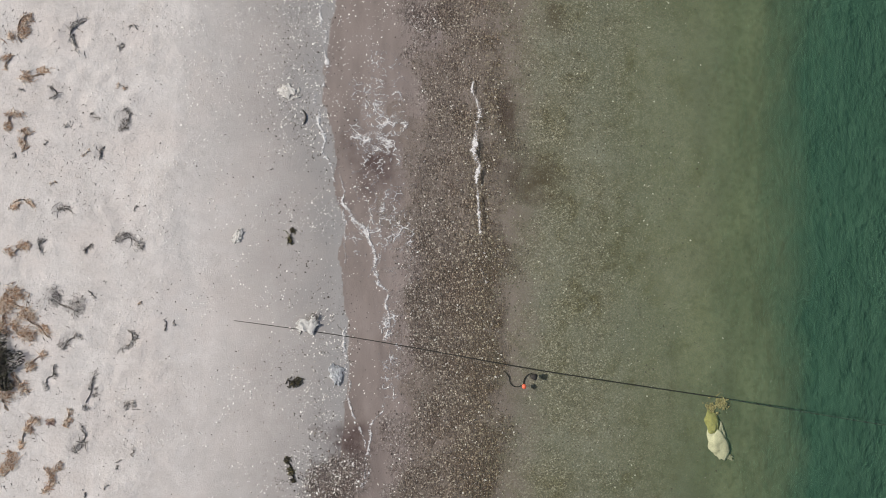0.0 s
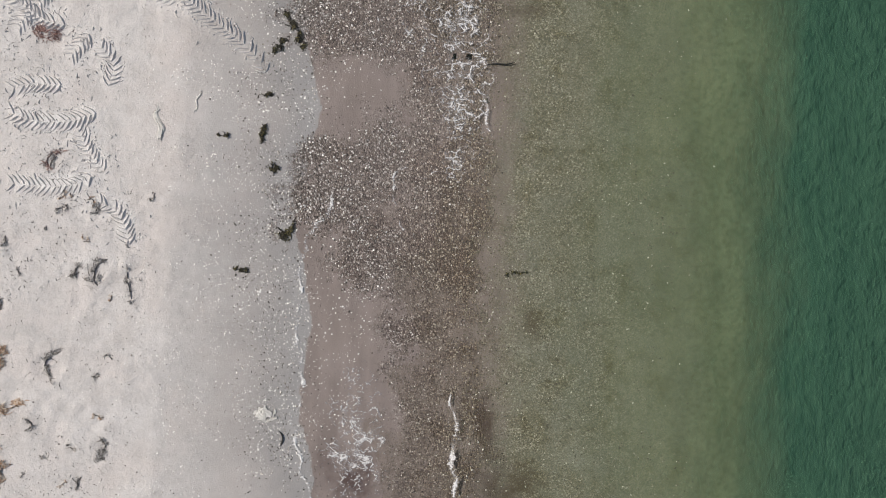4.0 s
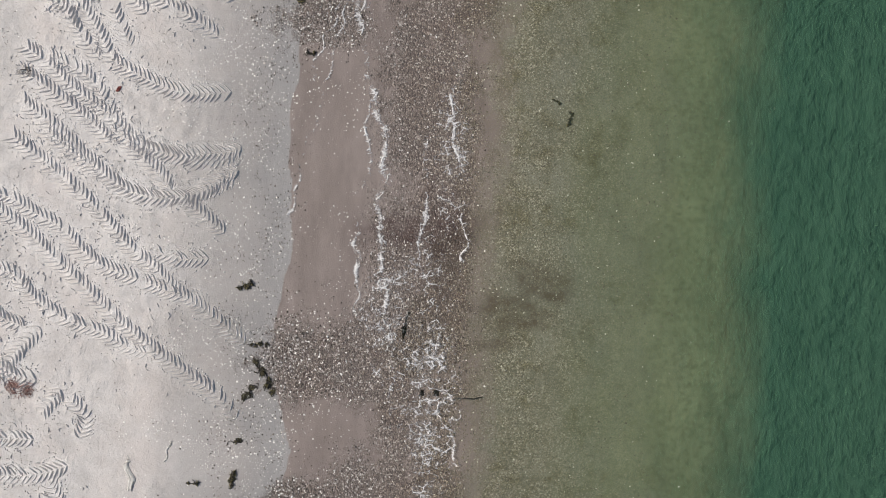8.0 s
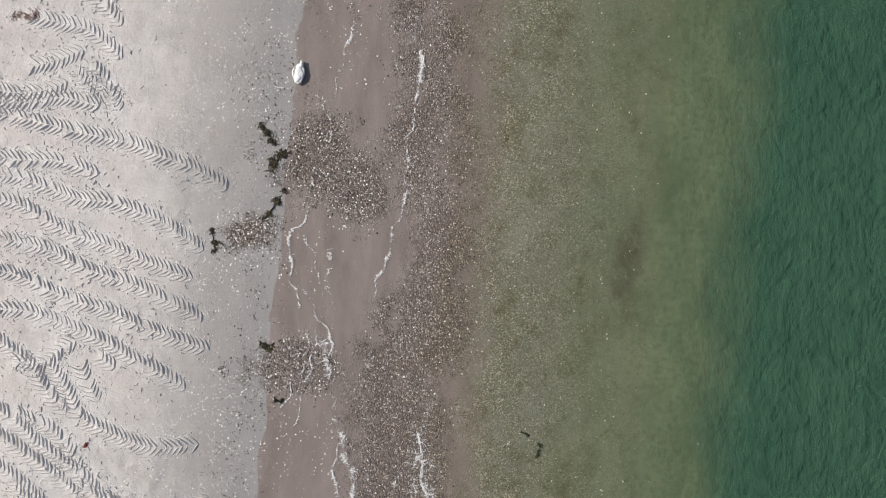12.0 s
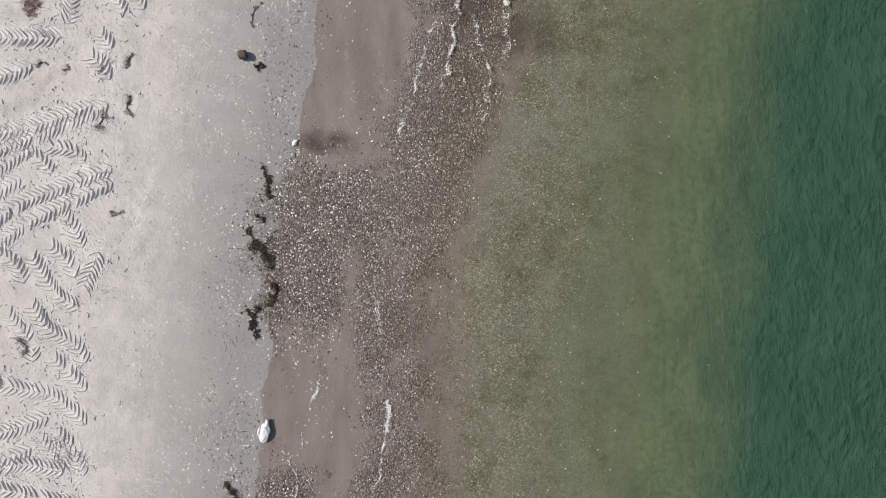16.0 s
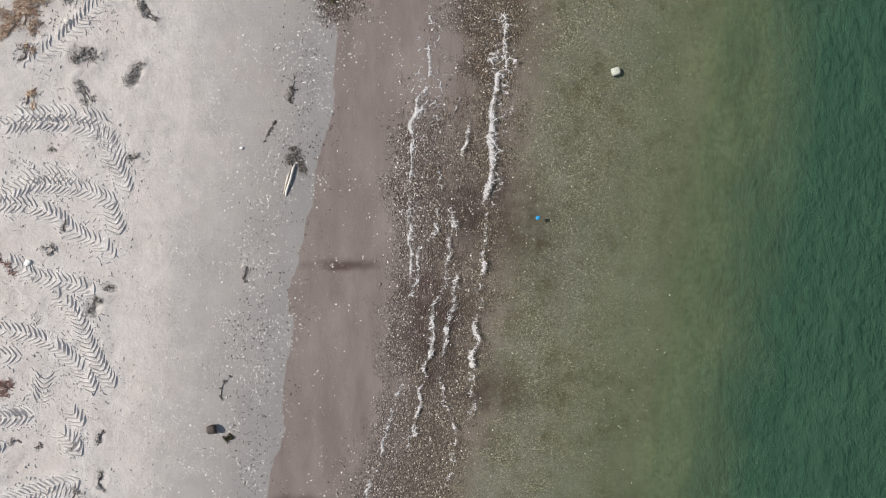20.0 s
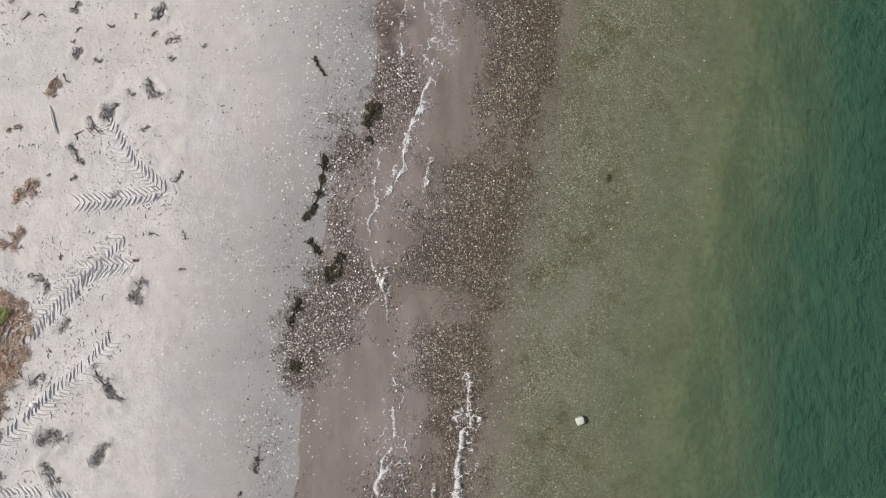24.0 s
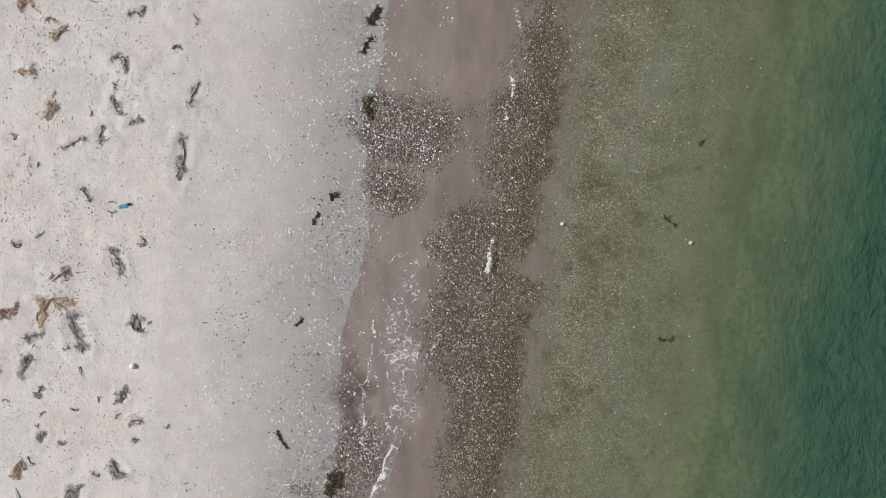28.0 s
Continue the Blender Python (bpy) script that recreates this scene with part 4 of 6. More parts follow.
def fast_mesh(name, co, faces, mat, smooth=True):
    faces = np.asarray(faces, np.int32)
    k = faces.shape[1]
    mesh = bpy.data.meshes.new(name)
    mesh.vertices.add(len(co)), mesh.loops.add(faces.size), mesh.polygons.add(len(faces))
    mesh.vertices.foreach_set("co", np.asarray(co, np.float32).ravel())
    mesh.loops.foreach_set("vertex_index", faces.ravel())
    mesh.polygons.foreach_set("loop_start", np.arange(0, faces.size, k, dtype=np.int32))
    mesh.polygons.foreach_set("use_smooth", np.full(len(faces), smooth))
    mesh.materials.append(mat)
    mesh.update(calc_edges=True)
    return mesh


def ground_layers(x, y):
    wet, peb, dark_patch, sea, dry = masks(x, y)
    u, inner, outer = across(x, y), line(PEB, y), line(STEP, y)
    return {"wet": wet, "peb": peb, "dark_patch": dark_patch, "sea": sea, "rough_sand": dry, "churned": driven(x, y), "sky_sheen": np.interp(y, [4, 8, 27, 32], [0.0, 1.0, 1.0, 0.0]), "seaward": np.clip((u - inner) / (outer - inner), 0, 1) * np.interp(y, [4, 10, 28, 34], [1.0, 0.6, 0.6, 1.0])}


across_steps = np.concatenate([[-900, -300, -100, -50, -30, -20, -14, -11], np.arange(-9.6, 2.4, 0.05), np.arange(2.4, 9.6, 0.12), [10.5, 12, 15, 20, 30, 50, 100, 300, 900]])
along_steps = np.concatenate([[-900, -300, -100, -40, -20, -12, -9], np.arange(-7.5, 50.5, 0.05), [52, 56, 64, 80, 120, 300, 900]])
ground = new("ground", grid_mesh("ground", across_steps, along_steps, height, M_GROUND, ground_layers))
tagged(ground, "pale grey sand beach sloping to wet shingle and green sea bed", "beach", kind="structure")


# ---- water ----
def water_height(x, y):
    u = across(x, y)
    swell = 0.018 * np.sin((u + 1.2 * soft_noise(x, y, 3.0)) * 4.2) * np.exp(-np.abs(u - 0.6) / 1.6)
    run_up = 0.075 * (soft_noise(x * 0.3, y, 1.6) - 0.45) + 0.03 * (soft_noise(x, y + 9, 0.4) - 0.5)
    return 0.012 + swell + run_up * np.exp(-np.clip(u, -1, 9) / 0.8) + 0.016 * (soft_noise(x * 2.0, y, 0.45) - 0.5) * np.clip(u, 0, 1)


water_steps = np.concatenate([np.arange(-1.1, 9.6, 0.06), [10.5, 12, 15, 20, 30, 60, 150, 400, 900]])
water_along = np.concatenate([[-900, -300, -60, -15, -9], np.arange(-7.5, 50.5, 0.12), [54, 64, 120, 300, 900]])
water = new("water", grid_mesh("water", water_steps, water_along, water_height, M_WATER, lambda x, y: {"sea": masks(x, y)[3], "depth": np.clip((water_height(x, y) - height(x, y)) / 0.25, 0, 1)}))
water.visible_shadow = False
tagged(water, "clear green shallow sea water with small ripples", "sea water", kind="structure")

FOAM_A = [
    (0.04, [(-1.94, 3.36), (-2.03, 3.16), (-2.15, 2.53), (-1.91, 1.63), (-1.70, 0.77), (-1.70, -0.19), (-1.65, -0.96), (-1.66, -1.73), (-1.55, -2.50), (-1.28, -3.27), (-1.33, -4.04)]),
    (0.06, [(-1.87, 1.63), (-1.58, 0.77), (-1.25, 0.29), (-1.05, -0.39), (-0.91, -1.16), (-0.95, -2.12)]),
    (0.06, [(0.54, 3.38), (0.57, 1.77), (0.63, 0.59), (0.70, -0.19), (0.75, -0.68)]),
    (0.05, [(-1.37, -4.04), (-1.23, -2.89), (-0.90, -2.32)]),
    (0.06, [(-1.60, 6.71), (-1.55, 6.29), (-1.92, 5.71), (-1.99, 4.76), (-2.06, 3.81), (-1.97, 3.04)]),
    (0.10, [(0.73, 9.71), (0.82, 8.42), (0.57, 7.34)]),
    (0.05, [(-0.18, 9.71), (-0.25, 9.49), (-0.04, 8.91)]),
    (0.05, [(0.13, 7.35), (-0.47, 6.77), (-0.35, 5.98), (-0.24, 5.81)]),
]
FOAM_B = [
    (0.06, [(1.02, 8.42), (1.20, 7.34)]),
    (0.12, [(0.43, 7.15), (-0.06, 6.47), (0.15, 5.91)]),
    (0.06, [(-0.09, 14.34), (-0.36, 13.67), (-0.26, 12.90), (-0.55, 12.12), (-0.53, 11.15), (-0.57, 9.88)]),
    (0.14, [(1.05, 14.39), (1.25, 13.12), (1.35, 11.64), (1.25, 10.95)]),
    (0.04, [(-0.67, 18.58), (-0.88, 17.78), (-1.07, 17.49), (-1.03, 16.53), (-0.80, 15.66), (-1.18, 14.70), (-1.30, 14.07)]),
    (0.06, [(-0.98, 16.82), (-0.65, 16.24), (-0.42, 15.66), (-0.71, 15.27), (-0.99, 14.89)]),
    (0.09, [(2.87, 30.62), (2.77, 29.44), (2.48, 28.26), (2.29, 27.07), (2.04, 25.98)]),
    (0.09, [(3.51, 30.63), (3.37, 29.25), (3.23, 27.66), (3.13, 26.47)]),
    (0.10, [(2.97, 29.44), (2.68, 27.66), (2.88, 26.07), (2.58, 25.08)]),
]
FOAM_C = [
    (0.06, [(0.66, 13.50), (0.66, 12.23), (0.51, 11.44), (0.32, 10.46), (0.12, 9.67), (0.02, 8.88), (0.02, 8.09)]),
    (0.06, [(1.00, 23.24), (0.90, 22.65), (0.99, 21.77), (1.10, 20.89), (1.10, 20.11), (0.98, 19.53), (0.90, 18.74), (0.78, 18.16), (0.63, 17.47), (0.43, 16.89), (0.30, 16.20)]),
    (0.05, [(0.06, 21.29), (-0.19, 20.70), (-0.34, 20.02), (-0.24, 19.14)]),
    (0.07, [(2.91, 32.36), (2.81, 31.78), (2.62, 31.00), (2.48, 30.02), (2.23, 29.43), (2.14, 28.45), (1.94, 27.27), (1.65, 26.28), (1.40, 25.49), (1.11, 24.49)]),
    (0.05, [(3.15, 32.17), (3.01, 31.39), (2.82, 30.12), (2.67, 29.14), (2.48, 28.26), (2.34, 27.27), (2.14, 26.08)]),
    (0.04, [(2.88, 41.81), (2.74, 40.63), (2.60, 39.44), (2.57, 38.56)]),
]
FOAM_D = [
    (0.05, [(2.26, 37.87), (2.16, 36.89), (2.15, 36.00)]),
    (0.04, [(-0.83, 20.19), (-0.53, 19.80), (-0.44, 19.21), (-0.84, 17.93), (-0.64, 16.94), (-0.54, 16.05), (-0.84, 15.07), (-1.14, 13.88), (-1.44, 12.89), (-1.74, 11.71)]),
    (0.17, [(3.74, 33.88), (3.80, 33.01), (3.56, 32.02), (3.57, 30.84), (3.44, 30.25)]),
    (0.17, [(3.14, 38.66), (3.09, 38.44), (2.84, 37.85), (2.64, 37.26), (2.29, 36.67)]),
    (0.07, [(3.13, 37.85), (3.03, 37.07), (2.87, 36.38)]),
    (0.06, [(2.64, 37.36), (2.10, 36.58), (2.00, 36.09), (2.18, 35.31), (1.89, 34.73), (1.59, 34.15)]),
    (0.05, [(2.80, 41.04), (2.74, 40.60), (2.63, 39.53), (2.57, 38.55)]),
    (0.06, [(3.90, 41.07), (3.87, 40.63), (3.37, 39.63)]),
]
FOAM_E = [
    (0.06, [(4.99, 43.69), (4.85, 42.51), (4.61, 41.11)]),
    (0.05, [(3.57, 42.21), (3.42, 41.33), (3.22, 40.73)]),
    (0.12, [(-0.12, 9.88), (-0.02, 10.96), (-0.18, 11.84), (-0.09, 13.30), (-0.56, 15.93), (-0.32, 17.48)]),
    (0.15, [(2.09, 28.45), (2.18, 31.42), (2.47, 32.99), (2.42, 34.54), (2.32, 35.49), (2.29, 36.48)]),
    (0.14, [(2.29, 36.48), (2.84, 37.85), (3.20, 39.13)]),
    (0.06, [(3.20, 39.13), (3.04, 40.43), (3.02, 41.89), (3.57, 42.41)]),
    (0.07, [(4.99, 43.69), (5.18, 45.26), (5.32, 46.61)]),
]
LACE = [(-1.07, 2.26, 0.65, 1.39), (-1.07, 0.52, 0.70, 1.02), (0.66, 8.87, 0.65, 1.39), (1.10, 13.31, 0.37, 1.67), (0.03, 10.26, 0.56, 1.39), (0.72, 10.39, 0.46, 1.39), (0.72, 7.74, 0.51, 1.12), (-0.56, 15.85, 0.33, 0.56), (2.42, 32.67, 0.37, 1.02), (3.65, 32.52, 0.28, 1.58), (3.30, 39.43, 0.37, 0.84), (2.49, 36.97, 0.42, 0.65), (3.22, 40.72, 0.45, 1.20), (3.52, 41.72, 0.11, 0.56), (-0.91, -1.35, 0.23, 1.21)]


def surface(x, y):
    """The top of sand or water, whichever is higher."""
    return np.maximum(height(x, y), water_height(x, y))


def foam_run(points, width, seed):
    pos, way = smooth_path(points, 0.04)
    side = np.stack([way[:, 1], -way[:, 0]], 1)
    cols = np.linspace(-1, 1, 11)
    n, k = len(pos), len(cols)
    vary = 0.45 + 0.9 * soft_noise(pos[:, 0] + seed * 9, pos[:, 1], 0.6)
    jig = (soft_noise(pos[:, 0] + seed * 5, pos[:, 1] + 3, 0.22) - 0.5) * 0.16
    co = pos[:, None] + side[:, None] * (cols[None, :, None] * width * vary[:, None, None] + jig[:, None, None])
    x, y = co[..., 0].ravel(), co[..., 1].ravel()
    ends = np.clip(np.minimum(np.arange(n), n - 1 - np.arange(n)) / 8, 0, 1)
    if width < 0.1:
        profile = (1 - np.abs(cols)) ** 0.7 * 0.86
    else:  # a breaking front: dense on the landward lip, thinning out behind it
        c = cols * np.sign(way[:, 1].mean() + 1e-6)
        profile = np.where(c < -0.6, np.clip((c + 1) / 0.4, 0, 1) ** 0.6, 0.25 + 0.75 * np.exp(-(c + 0.6) * 2.2)) * np.clip((1 - c) * 4, 0, 1)
    mask = (profile[None] * ends[:, None] * ((1.15 if width > 0.3 else 0.52 if width < 0.1 else 0.82) + (0.75 if width < 0.1 else 0.45) * soft_noise(pos[:, 0], pos[:, 1] + seed * 3, 0.5))[:, None]).ravel()
    gaps = np.clip(soft_noise(pos[:, 0] + seed * 4, pos[:, 1], 0.9) * 2.4 - 0.10, 0.12, 1) * (0.62 + 0.38 * np.clip(soft_noise(pos[:, 0], pos[:, 1] + seed, 0.11) * 2.2 - 0.4, 0, 1))
    mask = mask * np.repeat(gaps, k)
    lift = 0.010 + 0.008 * mask
    i = (np.arange(n - 1)[:, None] * k + np.arange(k - 1)[None]).ravel()
    mesh = fast_mesh("foam", np.stack([x, y, surface(x, y) + lift], 1), np.stack([i, i + 1, i + k + 1, i + k], 1), M_FOAM)
    mesh.attributes.new("foam", "FLOAT", "POINT").data.foreach_set("value", np.clip(mask, 0, 1).astype(np.float32))
    return tagged(new("foam_line", mesh), "thin white line of bubbly sea foam", "foam", "foam lines at the water's edge", "stuff")


def foam_sheet(cx, cy, rx, ry):
    xs, ys = np.arange(-1.1 * rx, 1.1 * rx, 0.06), np.arange(-1.1 * ry, 1.1 * ry, 0.06)
    gx, gy = np.meshgrid(xs, ys)
    x, y = (gx + cx).ravel(), (gy + cy).ravel()
    r = np.sqrt((gx / rx) ** 2 + (gy / ry) ** 2).ravel()
    mask = np.clip(1.15 - r ** 2 + (soft_noise(x, y, 0.3) - 0.5) * 0.6, 0, 1) * (0.16 + 0.48 * soft_noise(x, y, 0.5))
    nx = len(xs)
    i = (np.arange(len(ys) - 1)[:, None] * nx + np.arange(nx - 1)[None]).ravel()
    mesh = fast_mesh("foam", np.stack([x, y, surface(x, y) + 0.008], 1), np.stack([i, i + 1, i + nx + 1, i + nx], 1), M_FOAM)
    mesh.attributes.new("foam", "FLOAT", "POINT").data.foreach_set("value", mask.astype(np.float32))
    return tagged(new("foam_patch", mesh), "lacy patch of thin white sea foam", "foam", "foam patches", "stuff")


for k, (width, run) in enumerate(FOAM_A + FOAM_B + FOAM_C + FOAM_D + FOAM_E):
    foam_run(run, width * (1.0 if width < 0.1 else 0.8), k)
for row in LACE:
    foam_sheet(*row)

# ---- tyre tracks pressed into the sand ----
def tread(points, seed, width=0.35, pitch=0.084):
    """One wheel's print: two rows of swept lugs standing as ridges of pressed sand."""
    rng = np.random.RandomState(seed)
    pos, way = smooth_path(points, pitch)
    verts, faces = [], []
    for i, (p, w) in enumerate(zip(pos, way)):
        fade = 0.6 + 0.65 * float(soft_noise(p[0] + seed, p[1], 0.7))
        s = np.array([-w[1], w[0]])
        for hand in (1, -1):
            if rng.rand() < 0.06:
                continue
            tall = rng.uniform(0.017, 0.029) * fade
            base = len(verts)
            long = width * rng.uniform(0.34, 0.42)
            skew = rng.uniform(0.82, 1.02)
            thick = rng.uniform(0.014, 0.021)
            for k, f in enumerate((0.0, 0.33, 0.66, 1.0)):
                c = p + s * hand * (0.01 + long * f) - w * long * skew * (0.55 * f + 0.45 * f * f) + rng.normal(0, 0.004, 2)
                h = tall * (0.7, 1.0, 0.95, 0.4)[k]
                for off, up in ((-thick, -0.010), (0.0, h), (thick * 1.6, -0.010)):
                    verts.append((c[0] + w[0] * off, c[1] + w[1] * off, up))
            for k in range(3):
                for j in range(2):
                    a = base + 3 * k + j
                    faces.append((a, a + 1, a + 4, a + 3) if hand < 0 else (a, a + 3, a + 4, a + 1))
    for p, w in zip(pos, way):
        s = np.array([-w[1], w[0]])
        for hand in (1, -1):
            for k in range(rng.randint(0, 4)):
                c = p + s * hand * width * rng.normal(0.52, 0.09) + w * rng.uniform(-0.06, 0.06)
                r, h, base = rng.uniform(0.008, 0.026), rng.uniform(0.006, 0.018), len(verts)
                a = rng.rand() * 6.28
                for lift, grow in ((-0.004, 1.0), (h, 0.4)):
                    for q in range(4):
                        g = r * grow * rng.uniform(0.6, 1.3)
                        verts.append((c[0] + g * math.cos(a + q * 1.57), c[1] + g * math.sin(a + q * 1.57), lift))
                faces += [(base + q, base + (q + 1) % 4, base + (q + 1) % 4 + 4, base + q + 4) for q in range(4)]
                faces.append((base + 4, base + 5, base + 6, base + 7))
    v = np.array(verts)
    v[:, 2] += height(v[:, 0], v[:, 1])
    return tagged(new("tyre_track", fast_mesh("tyre_track", v, faces, M_TREAD, False)), "herringbone tyre print pressed into pale sand", "tyre track", "tyre tracks on the beach", "stuff")


for k, run in enumerate(TRACKS):
    tread(run, k)


# ---- things ----
def part(name, mesh, parent, label="", kind=""):
    ob = new(name, mesh)
    ob.parent = parent
    return tagged(ob, label, kind=kind)


def spine_at(bend, length, t):
    """A point on a bent spine; t from -0.5 to 0.5."""
    return np.stack([t * length, bend[0] * length * (t * t * 4 - 0.5) + bend[1] * length * np.sin(t * 9 + bend[2])], -1)


def strands(rng, count, length, width, tall, thick, curl, bend):
    """Short tangled strands thrown along a bent spine."""
    co, tri = [], []
    lumps = max(1, int(round(length / max(width, 0.07) * 1.3)))
    spots = [((k + 0.5) / lumps - 0.5 + rng.normal(0, 0.08), rng.normal(0, 0.18), rng.uniform(0.2, 1.0)) for k in range(lumps)]
    reach = float(np.clip(0.28 * width + 0.10 * length, 0.03, 0.085))
    for i in range(count):
        sx, sy, big = spots[rng.randint(lumps)]
        t = sx + rng.normal(0, 0.20) / lumps
        c2 = spine_at(bend, length, np.array(t)) + np.array([0, sy * width + rng.normal(0, 0.24) * width * big])
        c = np.array([c2[0], c2[1], 0.0])
        r = min(1.0, abs(sy + rng.normal(0, 0.2)))
        heading = rng.normal(0, 0.75)
        size = reach * rng.uniform(0.3, 1.2)
        if rng.rand() < 0.06:
            size *= 2.2
        top = tall * big * (1 - r * r) * rng.uniform(0.2, 1.0)
        p, rows = c - np.array([math.cos(heading), math.sin(heading), 0]) * size * 0.5, []
        for k in range(4):
            bow = math.sin(math.pi * k / 3)
            rows.append(p + np.array([0, 0, 0.003 + top * (0.35 + 0.65 * bow)]))
            heading += rng.normal(0, curl)
            p = p + np.array([math.cos(heading), math.sin(heading), 0]) * size / 3
        t = thick * rng.uniform(0.45, 1.3)
        base = len(co)
        for k, q in enumerate(rows):
            d = rows[min(k + 1, 3)] - rows[max(k - 1, 0)]
            n = np.array([-d[1], d[0], 0]) / (np.hypot(d[0], d[1]) + 1e-6)
            g = t * (0.6, 1.0, 0.9, 0.3)[k]
            co += [q + n * g, q + np.array([0, 0, g * 1.1]), q - n * g]
        for k in range(3):
            for j in range(3):
                a0, a1 = base + 3 * k + j, base + 3 * k + (j + 1) % 3
                tri += [(a0, a1, a1 + 3), (a0, a1 + 3, a0 + 3)]
    return np.array(co), tri


def ragged_mat(rng, length, width, tall, bend):
    """The dense, ragged core of a clump, one piece."""
    m, k = 14, 7
    t = np.linspace(-0.5, 0.5, m)
    mid = spine_at(bend, length * 0.85, t)
    half = width * 0.07 * np.clip(rng.rand(m) * 1.3, 0.12, 1.2) * np.sqrt(np.clip(1 - (2 * t) ** 4, 0.02, 1))
    cols = np.linspace(-1, 1, k)
    y = mid[:, None, 1] + cols[None] * half[:, None] * (1 + rng.normal(0, 0.25, (m, k)))
    x = mid[:, None, 0] + rng.normal(0, 0.012, (m, k))
    z = tall * 0.6 * (1 - cols[None] ** 2) * rng.uniform(0.2, 1.2, (m, k)) - 0.008 * np.abs(cols[None])
    z[0], z[-1] = -0.008, -0.008
    i = (np.arange(m - 1)[:, None] * k + np.arange(k - 1)[None]).ravel()
    return np.stack([x.ravel(), y.ravel(), z.ravel()], 1), np.stack([i, i + k, i + k + 1, i + 1], 1)


def clump(name, row, seed, mat, core, label, category, group, density=1.0, tall=0.05, thick=0.008, curl=0.5):
    x, y, length, width, turn = row
    rng = np.random.RandomState(seed)
    slim = min(1.0, 2.2 * width / length)
    bend = (rng.normal(0, 0.22) * slim, rng.normal(0, 0.05) * slim, rng.rand() * 6)
    c, s = math.cos(radians(turn)), math.sin(radians(turn))
    z0 = at(x, y)

    def laid(co):
        wx, wy = x + co[:, 0] * c - co[:, 1] * s, y + co[:, 0] * s + co[:, 1] * c
        return np.stack([wx - x, wy - y, co[:, 2] + height(wx, wy) - z0], 1)

    co, quads = ragged_mat(rng, length, width, tall, bend)
    ob = new(name, fast_mesh(name, laid(co), quads, core, False))
    ob.location = (x, y, z0)
    count = int(np.clip(density * (14 + 750 * length * width + 80 * length), 16, 520))
    co, tri = strands(rng, count, length, width, tall, thick, curl, bend)
    part("tangle", fast_mesh("tangle", laid(co), tri, mat, False), ob, kind="stuff")
    return tagged(ob, label, category, group)


M_CORE_GREY = plain("matted_grey_seaweed", (0.21, 0.187, 0.17), 0.9, 0.6, 70, bump=0.01)
M_CORE_TAN = plain("matted_tan_seaweed", (0.38, 0.30, 0.235), 0.9, 0.45, 50, bump=0.01)
M_CORE_DARK = plain("matted_dark_seaweed", (0.020, 0.018, 0.012), 0.6, 0.4, 40, bump=0.008)
scrap_rng = np.random.RandomState(77)
SCRAPS = []
for lo, hi, count in ((-4.0, 6.5, 34), (34.0, 46.5, 44)):
    for k in range(count):
        v = scrap_rng.uniform(lo, hi)
        SCRAPS.append((scrap_rng.uniform(-7.4, -4.0) - (1.2 if lo > 0 else 0.0) * scrap_rng.rand() + 0.0954 * v - 0.133, v, scrap_rng.uniform(0.07, 0.20), scrap_rng.uniform(0.05, 0.10), scrap_rng.uniform(0, 180)))
for k, row in enumerate(SCRAPS):
    clump("dried_seaweed_scrap", row, 1200 + k, (M_DRIED, M_DRIED, M_STRAW)[k % 3], M_CORE_GREY, "small scrap of dried seaweed on pale sand", "seaweed", "dried seaweed scraps on the sand", 0.9, 0.03, 0.004)
for k, row in enumerate(DRIED):
    clump("dried_seaweed_clump", row, 100 + k, M_DRIED, M_CORE_GREY, "tangled clump of grey dried seaweed on pale sand", "seaweed", "dried seaweed clumps on the sand", 1.35, 0.050, 0.0042)
for k, row in enumerate(STRAW_A + STRAW_B + STRAW_C):
    clump("tan_seaweed_clump", row, 400 + k, M_STRAW, M_CORE_TAN, "loose clump of orange-tan dry seaweed and straw", "seaweed", "tan seaweed clumps", 1.9, 0.055, 0.005)
M_WISP = islands("grey_brown_seaweed", ((0.0, (0.035, 0.030, 0.025)), (0.45, (0.085, 0.074, 0.062)), (0.80, (0.22, 0.195, 0.17)), (0.95, (0.50, 0.46, 0.42))), 0.75)
for k, row in enumerate(WEED_A + WEED_B + WEED_C + WEED_D):
    if 26.5 < row[1] < 33:
        clump("seaweed_wisp", row, 600 + k, M_WISP, M_CORE_GREY, "thin wisp of grey-brown seaweed on damp sand", "seaweed", "wisps of seaweed at the wet line", 0.9, 0.03, 0.005, 0.7)
    else:
        clump("fresh_seaweed", row, 600 + k, M_WEED, M_CORE_DARK, "dark olive seaweed washed up on the damp sand", "seaweed", "fresh seaweed at the wet line", 1.7, 0.05, 0.008, 0.7)


M_RUST = islands("rust_red_seaweed", ((0.0, (0.10, 0.045, 0.04)), (0.4, (0.27, 0.13, 0.11)), (0.7, (0.42, 0.27, 0.23)), (0.9, (0.60, 0.50, 0.46))), 0.85)
M_CORE_RUST = plain("matted_rust_seaweed", (0.30, 0.19, 0.165), 0.9, 0.4, 50, bump=0.01)
for k, row in enumerate(RUST):
    clump("red_seaweed_clump", row, 800 + k, M_RUST, M_CORE_RUST, "small clump of rust-red dried seaweed on sand", "seaweed", "red seaweed clumps", 1.0, 0.035, 0.005)


